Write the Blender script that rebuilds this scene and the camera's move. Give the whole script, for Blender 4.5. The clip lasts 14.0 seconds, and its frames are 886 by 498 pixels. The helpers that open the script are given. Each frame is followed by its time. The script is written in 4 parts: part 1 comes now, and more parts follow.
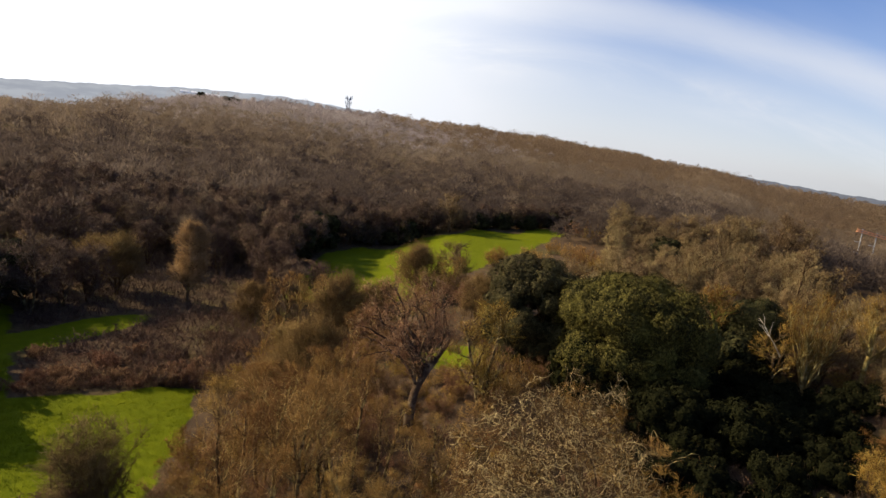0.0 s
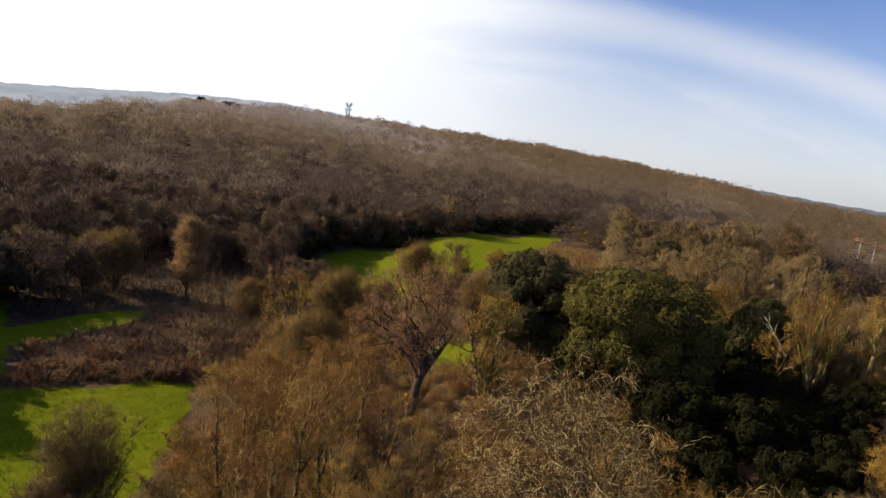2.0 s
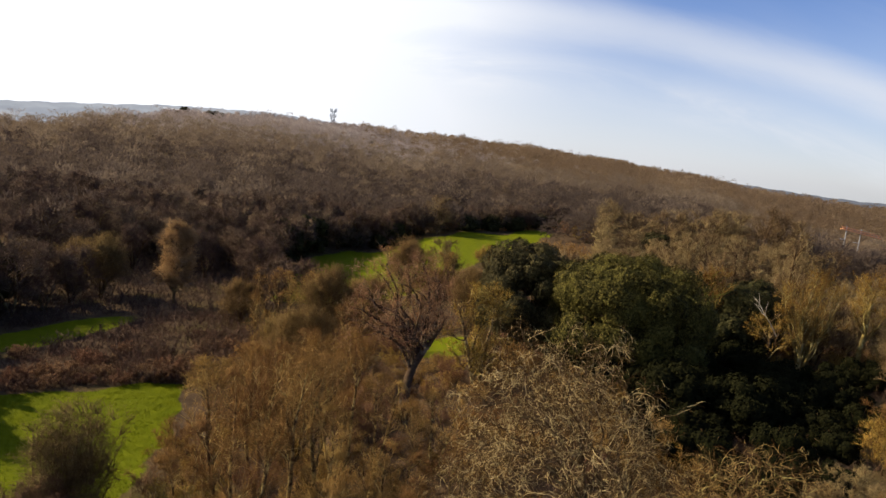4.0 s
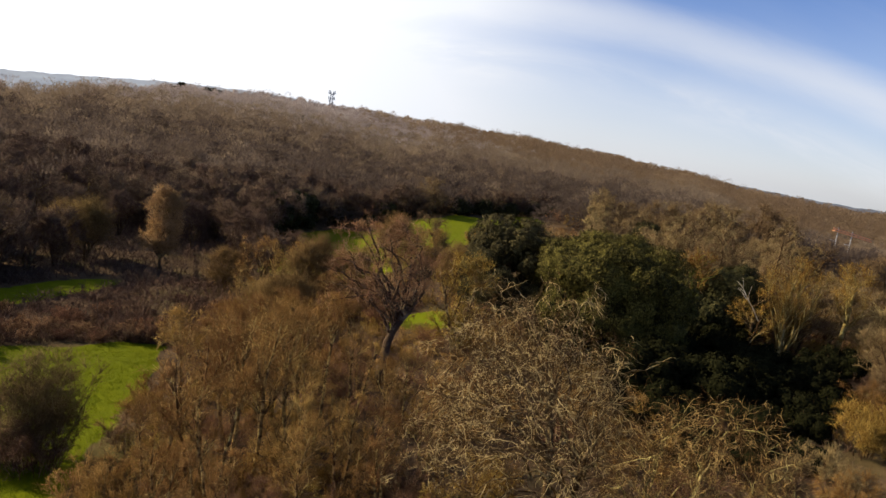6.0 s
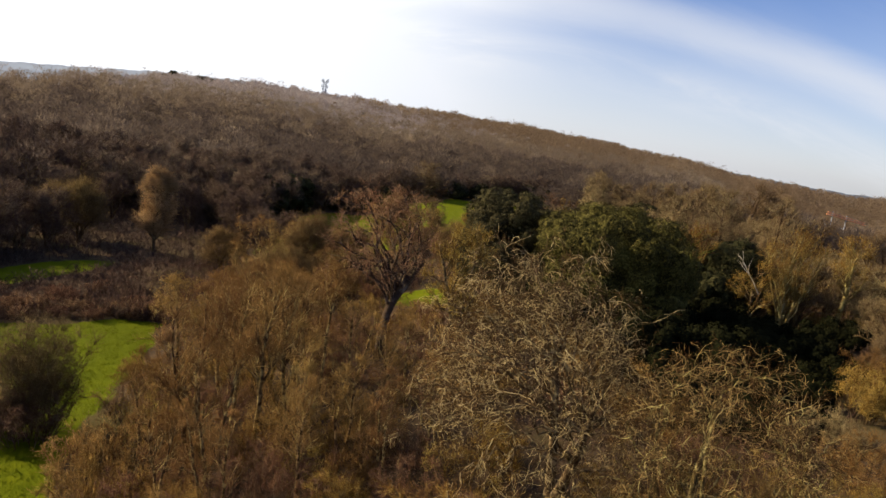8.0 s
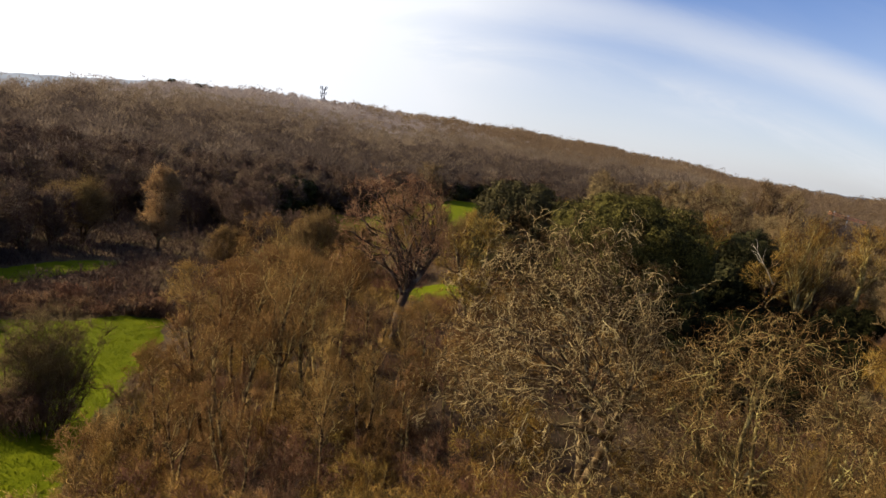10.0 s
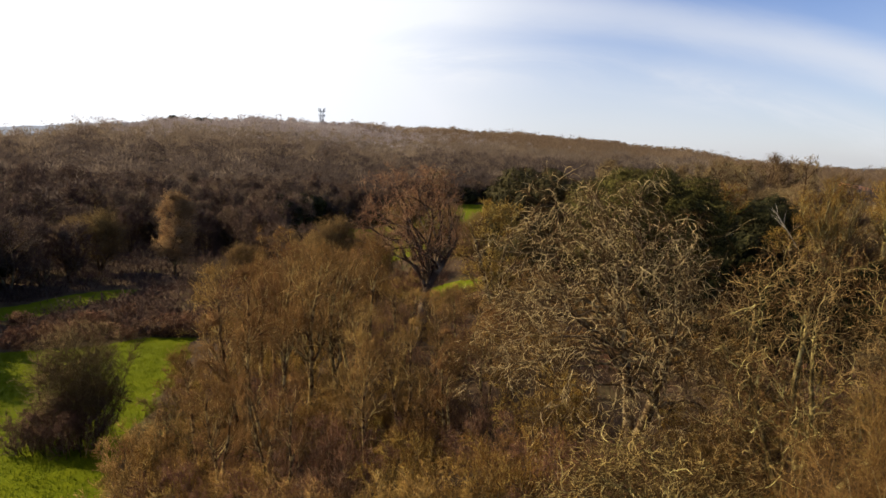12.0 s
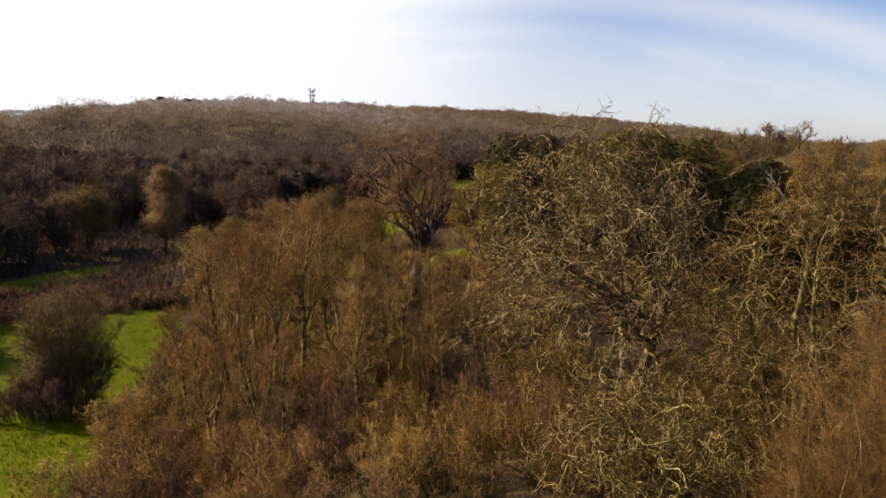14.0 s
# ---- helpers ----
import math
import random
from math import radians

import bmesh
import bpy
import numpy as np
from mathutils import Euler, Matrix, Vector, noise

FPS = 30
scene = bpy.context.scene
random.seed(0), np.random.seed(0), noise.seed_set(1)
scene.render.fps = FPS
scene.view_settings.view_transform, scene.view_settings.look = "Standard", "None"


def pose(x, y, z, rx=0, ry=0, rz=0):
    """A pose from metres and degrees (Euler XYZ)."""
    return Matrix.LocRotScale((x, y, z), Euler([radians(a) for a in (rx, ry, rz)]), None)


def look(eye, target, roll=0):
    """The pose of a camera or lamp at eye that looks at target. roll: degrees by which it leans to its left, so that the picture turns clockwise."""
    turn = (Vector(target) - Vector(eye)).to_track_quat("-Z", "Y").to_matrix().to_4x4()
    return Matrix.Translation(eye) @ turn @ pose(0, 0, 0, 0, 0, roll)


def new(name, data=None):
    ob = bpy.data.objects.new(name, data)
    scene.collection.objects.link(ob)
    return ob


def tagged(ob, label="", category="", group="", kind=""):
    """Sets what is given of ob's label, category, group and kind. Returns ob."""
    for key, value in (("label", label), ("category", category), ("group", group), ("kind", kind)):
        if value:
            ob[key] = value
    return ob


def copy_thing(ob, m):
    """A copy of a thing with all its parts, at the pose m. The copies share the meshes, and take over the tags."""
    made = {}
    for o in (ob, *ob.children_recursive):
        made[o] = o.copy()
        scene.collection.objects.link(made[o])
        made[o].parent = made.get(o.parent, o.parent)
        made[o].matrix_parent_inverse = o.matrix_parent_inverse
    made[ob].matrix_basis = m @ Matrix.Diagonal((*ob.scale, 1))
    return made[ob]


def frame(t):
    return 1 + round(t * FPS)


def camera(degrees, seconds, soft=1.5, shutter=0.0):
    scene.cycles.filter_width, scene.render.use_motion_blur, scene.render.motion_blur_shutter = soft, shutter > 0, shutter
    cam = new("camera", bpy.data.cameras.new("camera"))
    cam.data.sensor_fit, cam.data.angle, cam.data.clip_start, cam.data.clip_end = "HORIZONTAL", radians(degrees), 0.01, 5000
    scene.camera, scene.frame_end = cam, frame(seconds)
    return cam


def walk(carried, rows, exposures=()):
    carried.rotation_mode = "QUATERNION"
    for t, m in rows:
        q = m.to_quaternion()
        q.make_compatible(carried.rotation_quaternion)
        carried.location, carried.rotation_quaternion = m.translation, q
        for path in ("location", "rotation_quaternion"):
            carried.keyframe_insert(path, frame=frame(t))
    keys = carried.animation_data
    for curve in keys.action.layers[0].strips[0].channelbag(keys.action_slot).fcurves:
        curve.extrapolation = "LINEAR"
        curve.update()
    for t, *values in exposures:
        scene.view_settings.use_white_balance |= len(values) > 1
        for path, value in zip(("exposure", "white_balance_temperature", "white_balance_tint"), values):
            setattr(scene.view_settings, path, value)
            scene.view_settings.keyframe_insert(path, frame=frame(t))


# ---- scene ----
SOFT, EXPO = 1.5, 0.95
cam = camera(67.90, 14.0, soft=SOFT)
PATH = [
    (0, -0.009, 0.006, 50.004, 80.00, -6.95, -0.01),
    (0.5, -0.268, 0.337, 49.357, 79.89, -5.86, -0.96),
    (1, -0.314, 0.528, 48.904, 80.28, -6.37, -0.55),
    (1.5, -0.141, 0.532, 48.474, 80.87, -10.15, -0.57),
    (2, -0.312, 0.559, 48.062, 80.71, -7.44, -0.08),
    (2.5, -0.530, 0.652, 47.615, 79.66, -6.49, -0.62),
    (3, -0.561, 0.745, 47.232, 81.03, -4.69, -0.88),
    (5.5, 1.198, 0.625, 44.633, 81.31, -8.00, -1.70),
    (6, 1.349, 0.702, 44.094, 80.28, -8.14, -1.43),
    (6.5, 1.425, 0.760, 43.588, 80.98, -8.48, -1.65),
    (7, 1.504, 0.825, 42.955, 79.35, -9.41, -1.87),
    (7.5, 1.395, 0.975, 42.423, 79.37, -8.17, -1.86),
    (10, -0.049, 1.937, 39.819, 80.05, -7.20, -2.15),
    (10.5, -0.295, 1.904, 39.102, 80.44, -4.67, -1.53),
    (11, -0.288, 1.935, 38.421, 81.15, -5.52, -2.12),
    (11.5, -0.464, 2.024, 37.939, 80.93, -4.54, -2.13),
    (12, -0.761, 2.011, 37.434, 81.06, -1.80, -2.11),
    (12.5, -0.982, 2.076, 37.100, 79.49, -0.91, -1.63),
    (13, -1.069, 2.184, 36.609, 78.41, 0.73, -2.35),
    (13.5, -0.847, 2.386, 36.235, 78.80, -0.65, -2.92),
    (14, -0.658, 2.516, 35.710, 79.38, -1.09, -2.82),
]
walk(cam, [(t, pose(*p)) for t, *p in PATH], exposures=[(0.0, EXPO), (14.0, EXPO)])

# ---- world and sun ----
SUN_AZ, SUN_EL = -75.0, 29.0      # degrees; azimuth from +y towards +x
az, el = radians(SUN_AZ), radians(SUN_EL)
SUN_DIR = Vector((math.sin(az) * math.cos(el), math.cos(az) * math.cos(el), math.sin(el)))


class Nodes:
    """Short ways to add and join shader nodes."""

    def __init__(self, tree):
        self.t = tree
        tree.nodes.clear()

    def add(self, kind, **values):
        n = self.t.nodes.new(kind)
        for k, v in values.items():
            if k in ("operation", "blend_type", "data_type", "sky_type", "noise_dimensions", "attribute_name", "interpolation_type"):
                setattr(n, k, v)
        return n

    def link(self, a, b):
        self.t.links.new(a, b)

    def math(self, op, a, b=None, c=None, clamp=False):
        n = self.t.nodes.new("ShaderNodeMath")
        n.operation, n.use_clamp = op, clamp
        for i, v in enumerate((a, b, c)):
            if v is None:
                continue
            if isinstance(v, (int, float)):
                n.inputs[i].default_value = v
            else:
                self.link(v, n.inputs[i])
        return n.outputs[0]

    def mix(self, fac, a, b, blend="MIX"):
        n = self.t.nodes.new("ShaderNodeMix")
        n.data_type, n.blend_type = "RGBA", blend
        for sock, v in ((n.inputs[0], fac), (n.inputs[6], a), (n.inputs[7], b)):
            if isinstance(v, (int, float)):
                sock.default_value = v
            elif isinstance(v, tuple):
                sock.default_value = (*v, 1.0) if len(v) == 3 else v
            else:
                self.link(v, sock)
        return n.outputs[2]

    def noise(self, vec, scale, detail=4.0, rough=0.55, dist=0.0):
        n = self.t.nodes.new("ShaderNodeTexNoise")
        n.inputs["Scale"].default_value = scale
        n.inputs["Detail"].default_value = detail
        n.inputs["Roughness"].default_value = rough
        n.inputs["Distortion"].default_value = dist
        if vec is not None:
            self.link(vec, n.inputs["Vector"])
        return n.outputs["Fac"]

    def smooth(self, v, lo, hi):
        n = self.t.nodes.new("ShaderNodeMapRange")
        n.interpolation_type = "SMOOTHSTEP"
        self.link(v, n.inputs[0])
        n.inputs[1].default_value, n.inputs[2].default_value = lo, hi
        return n.outputs[0]


def make_world():
    w = bpy.data.worlds.new("sky")
    scene.world = w
    w.use_nodes = True
    s = Nodes(w.node_tree)
    sky = s.add("ShaderNodeTexSky", sky_type="NISHITA")
    sky.sun_disc = False
    sky.sun_elevation, sky.sun_rotation = radians(SUN_EL), radians(SUN_AZ)
    sky.altitude, sky.air_density, sky.dust_density, sky.ozone_density = 100, 1.0, 0.35, 3.0
    co = s.add("ShaderNodeTexCoord")
    sep = s.add("ShaderNodeSeparateXYZ")
    s.link(co.outputs["Generated"], sep.inputs[0])
    x, y, z = sep.outputs
    # high thin cloud: a long streak across the sky, with wisps along it
    ys = s.math("MAXIMUM", y, 0.08)
    px, pz = s.math("DIVIDE", x, ys), s.math("DIVIDE", z, ys)
    d = s.math("SUBTRACT", px, 0.158)
    arc = s.math("SUBTRACT", 0.203, s.math("MULTIPLY", s.math("MULTIPLY", d, d), 0.226))
    off = s.math("SUBTRACT", pz, arc)
    comb = s.add("ShaderNodeCombineXYZ")
    s.link(px, comb.inputs[0])
    s.link(s.math("MULTIPLY", off, 5.0), comb.inputs[1])
    wisp = s.noise(comb.outputs[0], 3.5, 6.0, 0.6, 0.6)
    off2 = s.math("ADD", off, s.math("MULTIPLY", s.math("SUBTRACT", wisp, 0.5), 0.03))
    band = s.math("SUBTRACT", 1.0, s.smooth(s.math("ABSOLUTE", off2), 0.0, 0.05))
    low_off = s.math("ADD", off2, s.math("ADD", 0.075, s.math("MULTIPLY", px, 0.03)))
    lower_streak = s.math("SUBTRACT", 1.0, s.smooth(s.math("ABSOLUTE", low_off), 0.0, 0.05))
    band = s.math("ADD", band, s.math("MULTIPLY", lower_streak, s.math("MULTIPLY", s.smooth(wisp, 0.35, 0.7), 0.6)))
    band = s.math("MULTIPLY", band, s.smooth(y, 0.1, 0.3))
    # thin veil, thickest towards the sun and the horizon
    dot = s.t.nodes.new("ShaderNodeVectorMath")
    dot.operation = "DOT_PRODUCT"
    s.link(co.outputs["Generated"], dot.inputs[0])
    dot.inputs[1].default_value = SUN_DIR
    near_sun = s.smooth(dot.outputs["Value"], 0.0, 0.95)
    low = s.math("SUBTRACT", 1.0, s.smooth(z, 0.0, 0.26))
    veil = s.noise(comb.outputs[0], 1.3, 5.0, 0.6, 0.3)
    fac = s.math("ADD", s.math("MULTIPLY", band, 0.45), s.math("MULTIPLY", s.smooth(dot.outputs["Value"], 0.0, 0.6), 1.0))
    fac = s.math("ADD", fac, s.math("MULTIPLY", low, s.math("ADD", 0.43, s.math("MULTIPLY", s.smooth(dot.outputs["Value"], -0.4, 0.05), 0.29))))
    fac = s.math("ADD", fac, s.math("MULTIPLY", s.math("SUBTRACT", veil, 0.5), 0.25), clamp=True)
    fac = s.math("MULTIPLY", fac, s.math("SUBTRACT", 1.0, s.math("MULTIPLY", s.smooth(z, 0.25, 0.6), 0.8)))
    glow = s.math("ADD", 7.6, s.math("MULTIPLY", near_sun, 6.0))
    white = s.add("ShaderNodeCombineXYZ")
    s.link(glow, white.inputs[0])
    s.link(s.math("MULTIPLY", glow, 1.03), white.inputs[1])
    s.link(s.math("MULTIPLY", glow, 1.10), white.inputs[2])
    col = s.mix(fac, s.mix(1.0, sky.outputs[0], (1.0, 1.04, 1.36), "MULTIPLY"), white.outputs[0])
    bg = s.add("ShaderNodeBackground")
    s.link(col, bg.inputs[0])
    bg.inputs[1].default_value = 0.0545
    out = s.add("ShaderNodeOutputWorld")
    s.link(bg.outputs[0], out.inputs[0])


make_world()
sun_data = bpy.data.lights.new("sun", "SUN")
sun_data.energy, sun_data.angle, sun_data.color = 5.0, radians(0.6), (1.0, 0.81, 0.54)
sun = new("sun", sun_data)
sun.matrix_world = look(SUN_DIR * 300, (0, 0, 0))


# ---- materials ----
def surface(name, rough=0.9):
    m = bpy.data.materials.new(name)
    m.use_nodes = True
    s = Nodes(m.node_tree)
    b = s.add("ShaderNodeBsdfPrincipled")
    b.inputs["Roughness"].default_value = rough
    b.inputs["Specular IOR Level"].default_value = 0.04
    out = s.add("ShaderNodeOutputMaterial")
    s.link(b.outputs[0], out.inputs[0])
    co = s.add("ShaderNodeTexCoord")
    return m, s, b, co.outputs["Object"]


def bump(s, b, h, strength, dist):
    n = s.add("ShaderNodeBump")
    n.inputs["Strength"].default_value, n.inputs["Distance"].default_value = strength, dist
    s.link(h, n.inputs["Height"])
    s.link(n.outputs[0], b.inputs["Normal"])


def wood(name, dark, mid, pale, patch=1.2, amount=0.5, vary=0.25, each=0.45, spray=0.0):
    """Bark or twigs: two tones of bark and a paler lichen or moss in patches. spray: the share of light that a loose spray of twigs lets through."""
    m, s, b, co = surface(name, 0.88)
    info = s.add("ShaderNodeObjectInfo")
    isl = s.add("ShaderNodeNewGeometry")
    fine = s.noise(co, 9.0, 3.0)
    big = s.noise(co, patch, 3.0, 0.6)
    c = s.mix(s.smooth(fine, 0.3, 0.7), dark, mid)
    lich = s.math("ADD", big, s.math("MULTIPLY", s.math("SUBTRACT", isl.outputs["Random Per Island"], 0.5), each))
    c = s.mix(s.smooth(lich, 0.72 - amount * 0.5, 0.92 - amount * 0.5), c, pale)
    v = s.math("ADD", 1.0 - vary, s.math("MULTIPLY", info.outputs["Random"], 2 * vary))
    hs = s.add("ShaderNodeHueSaturation")
    s.link(v, hs.inputs["Value"])
    s.link(s.math("ADD", 0.488, s.math("MULTIPLY", info.outputs["Random"], 0.024)), hs.inputs["Hue"])
    s.link(c, hs.inputs["Color"])
    s.link(hs.outputs[0], b.inputs["Base Color"])
    if spray:
        thin, both = s.add("ShaderNodeBsdfTranslucent"), s.add("ShaderNodeMixShader")
        s.link(hs.outputs[0], thin.inputs[0])
        both.inputs[0].default_value = spray
        s.link(b.outputs[0], both.inputs[1])
        s.link(thin.outputs[0], both.inputs[2])
        s.link(both.outputs[0], s.t.nodes["Material Output"].inputs[0])
    else:
        bump(s, b, fine, 0.5, 0.03)
    return m


BARK = wood("bark_brown", (0.04, 0.023, 0.011), (0.085, 0.052, 0.026), (0.17, 0.125, 0.06), 0.8, 0.45)
BARK_SLIM = wood("bark_slender", (0.042, 0.025, 0.011), (0.095, 0.060, 0.027), (0.357, 0.264, 0.109), 1.4, 0.52)
BARK_MOSS = wood("bark_moss", (0.060, 0.043, 0.015), (0.120, 0.091, 0.034), (0.380, 0.322, 0.128), 1.6, 0.45)
BARK_GOLD = wood("bark_gold", (0.11, 0.08, 0.025), (0.22, 0.17, 0.06), (0.36, 0.31, 0.14), 1.2, 0.45)
BARK_POLLARD = wood("bark_pollard", (0.039, 0.025, 0.016), (0.073, 0.048, 0.032), (0.156, 0.117, 0.081), 0.9, 0.42)
BARK_DEAD = wood("bark_dead", (0.225, 0.195, 0.150), (0.315, 0.285, 0.232), (0.413, 0.375, 0.315), 1.2, 0.45)
BARK_PALE = wood("bark_lichen", (0.043, 0.026, 0.011), (0.094, 0.064, 0.033), (0.333, 0.256, 0.131), 1.6, 0.44)
TWIG_LICHEN = wood("twig_lichen", (0.036, 0.019, 0.008), (0.078, 0.044, 0.018), (0.36, 0.272, 0.138), 0.9, 0.36, 0.1, 0.8)
TWIG_MOSS = wood("twig_moss", (0.036, 0.019, 0.007), (0.08, 0.047, 0.015), (0.335, 0.25, 0.09), 0.9, 0.33, 0.1, 0.8)
TWIG_FIELD = wood("twig_field", (0.069, 0.043, 0.016), (0.121, 0.075, 0.031), (0.172, 0.116, 0.048), 0.3, 0.4, 0.1)
TWIG_OLIVE = wood("twig_olive", (0.089, 0.045, 0.009), (0.173, 0.098, 0.021), (0.303, 0.216, 0.059), 0.5, 0.42, 0.2, 0.6)
TWIG_BROWN = wood("twig_brown", (0.095, 0.049, 0.013), (0.177, 0.095, 0.029), (0.254, 0.158, 0.057), 0.5, 0.4)
TWIG_OVAL = wood("twig_oval", (0.183, 0.115, 0.045), (0.309, 0.208, 0.087), (0.422, 0.301, 0.137), 0.3, 0.4, 0.1)
TWIG_OAT = wood("twig_oat", (0.068, 0.037, 0.011), (0.128, 0.074, 0.022), (0.192, 0.124, 0.044), 0.5, 0.4)
TWIG_RED = wood("twig_red", (0.114, 0.051, 0.027), (0.197, 0.097, 0.056), (0.275, 0.174, 0.107), 0.5, 0.35)
TWIG_TAN = wood("twig_tan", (0.116, 0.062, 0.019), (0.212, 0.120, 0.038), (0.300, 0.192, 0.074), 0.5, 0.4)
TWIG_WOOD = wood("twig_wood", (0.086, 0.056, 0.028), (0.146, 0.104, 0.051), (0.220, 0.169, 0.087), 0.2, 0.4)
# the shade within the left woods is put into this darker twig colour
TWIG_SHADED = wood("twig_shaded", (0.048, 0.029, 0.022), (0.094, 0.063, 0.046), (0.147, 0.111, 0.076), 0.3, 0.35)
# distance haze is painted in: twigs turn paler and greyer towards the ridge
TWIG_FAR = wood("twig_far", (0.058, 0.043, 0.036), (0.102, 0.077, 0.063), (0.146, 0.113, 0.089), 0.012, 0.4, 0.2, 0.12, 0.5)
TWIG_MID_HAZE = wood("twig_mid_haze", (0.122, 0.093, 0.067), (0.194, 0.148, 0.108), (0.250, 0.196, 0.143), 0.01, 0.4, 0.2, 0.12, 0.5)
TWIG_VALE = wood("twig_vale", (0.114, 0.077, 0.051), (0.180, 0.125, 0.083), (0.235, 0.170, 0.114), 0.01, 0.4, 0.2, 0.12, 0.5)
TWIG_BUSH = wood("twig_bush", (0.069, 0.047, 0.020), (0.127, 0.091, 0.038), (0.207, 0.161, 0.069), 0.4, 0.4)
TWIG_RIDGE_HAZE = wood("twig_ridge_haze", (0.168, 0.140, 0.134), (0.249, 0.212, 0.202), (0.309, 0.272, 0.263), 0.008, 0.4, 0.2, 0.12, 0.5)
TWIG_RUST = wood("twig_rust", (0.09, 0.045, 0.024), (0.16, 0.085, 0.046), (0.24, 0.15, 0.09), 0.5, 0.4)
BRAMBLE = wood("bramble_stems", (0.06, 0.033, 0.021), (0.11, 0.065, 0.042), (0.18, 0.12, 0.078), 0.3, 0.35)


def leaf_material(name, dark, mid, pale, shine=0.03):
    m, s, b, co = surface(name, 0.65)
    b.inputs["Specular IOR Level"].default_value = shine
    isl = s.add("ShaderNodeNewGeometry")
    big = s.noise(co, 0.35, 3.0)
    c = s.mix(s.smooth(big, 0.35, 0.65), dark, mid)
    c = s.mix(s.math("MULTIPLY", s.smooth(isl.outputs["Random Per Island"], 0.4, 1.0), 0.38), c, pale)
    s.link(c, b.inputs["Base Color"])
    return m


LEAF = leaf_material("holm_oak_leaf", (0.014, 0.0135, 0.004), (0.056, 0.051, 0.012), (0.27, 0.23, 0.06))
LEAF_DARK = leaf_material("grey_green_leaf", (0.013, 0.014, 0.006), (0.032, 0.032, 0.012), (0.12, 0.108, 0.042))
LEAF_OLIVE = leaf_material("olive_oak_leaf", (0.02, 0.018, 0.008), (0.052, 0.046, 0.018), (0.18, 0.15, 0.065))
# near-black leaf colour: deep shade below the oaks is put into it
SHADE_LEAF = leaf_material("shade_leaf", (0.007, 0.008, 0.004), (0.013, 0.014, 0.006), (0.028, 0.027, 0.011), 0.0)
IVY = leaf_material("ivy_leaf", (0.05, 0.055, 0.01), (0.12, 0.12, 0.022), (0.22, 0.20, 0.045))


def grass_material():
    m, s, b, co = surface("meadow_grass", 0.75)
    big, fine = s.noise(co, 0.09, 4.0), s.noise(co, 2.2, 4.0)
    c = s.mix(s.smooth(big, 0.35, 0.65), (0.076, 0.097, 0.001), (0.11, 0.128, 0.0015))
    c = s.mix(s.smooth(fine, 0.45, 0.8), c, (0.122, 0.14, 0.006))
    s.link(c, b.inputs["Base Color"])
    return m


GRASS = grass_material()


def ground_material():
    """Leaf litter and dead bracken; turf where the meadows lie."""
    m, s, b, co = surface("ground", 0.95)
    at = s.add("ShaderNodeAttribute", attribute_name="turf")
    big, mid, fine = s.noise(co, 0.05, 4.0), s.noise(co, 0.6, 5.0, 0.6), s.noise(co, 5.0, 4.0, 0.65)
    lit = s.mix(s.smooth(mid, 0.3, 0.7), (0.04, 0.027, 0.017), (0.085, 0.057, 0.034))
    lit = s.mix(s.smooth(fine, 0.5, 0.8), lit, (0.12, 0.086, 0.05))
    lit = s.mix(s.smooth(big, 0.5, 0.72), lit, (0.07, 0.06, 0.018))
    tuft = s.mix(s.smooth(mid, 0.35, 0.7), (0.076, 0.096, 0.001), (0.105, 0.122, 0.0015))
    tuft = s.mix(s.smooth(fine, 0.48, 0.85), tuft, (0.12, 0.135, 0.004))
    tuft = s.mix(s.smooth(big, 0.45, 0.7), tuft, (0.088, 0.108, 0.003))
    edge = s.math("ADD", at.outputs["Fac"], s.math("MULTIPLY", s.math("SUBTRACT", mid, 0.5), 0.5))
    s.link(s.mix(s.smooth(edge, 0.42, 0.58), lit, tuft), b.inputs["Base Color"])
    bump(s, b, s.math("ADD", fine, mid), 0.7, 0.15)
    return m


def plain(name, col, rough=0.6, metal=0.0, rust=(0.2, 0.15, 0.1)):
    m, s, b, co = surface(name, rough)
    b.inputs["Metallic"].default_value = metal
    n = s.noise(co, 1.5, 5.0, 0.6)
    s.link(s.mix(s.smooth(n, 0.5, 0.9), col, rust), b.inputs["Base Color"])
    return m


STEEL = plain("galvanised_steel", (0.38, 0.39, 0.4), 0.5, 0.6)
ORANGE = plain("orange_paint", (0.7, 0.33, 0.17), 0.6, 0.0, (0.6, 0.3, 0.18))
ROOF_WHITE = plain("white_roof", (0.8, 0.8, 0.8), 0.5, 0.0, (0.7, 0.7, 0.72))


# ---- the lie of the land ----
def sst(v):
    v = np.clip(v, 0, 1)
    return v * v * (3 - 2 * v)


RIDGE_AZ = [-180, -60, -40, -33, -26, -20, -14, -9, -4, 0, 5, 10, 15, 20, 24, 28, 34, 60, 180]
RIDGE_Z = [30, 22, 20, 25, 34.5, 48, 56, 58, 60, 60, 57, 54, 45.5, 35.5, 24.5, 12.5, 7, 20, 30]
RIDGE_R = [860, 520, 500, 500, 560, 870, 940, 1050, 1250, 1400, 1450, 1500, 1500, 1500, 1500, 1500, 1400, 900, 860]
FOOT_AZ = [-180, -40, -22, -16, -8, 0, 12, 20, 40, 180]
FOOT_R = [150, 118, 150, 185, 205, 232, 285, 240, 220, 150]


def near_land(x, y):
    z = 14.5 + 6.0 * sst((x + 18) / 30) - 0.04 * (np.clip(y, -30, 140) - 37) + 2.2 * sst((x - 30) / 40)
    return z + 0.35 * np.sin(x * 0.11 + 1.0) * np.cos(y * 0.09) + 0.15 * np.sin(x * 0.31 + y * 0.23)


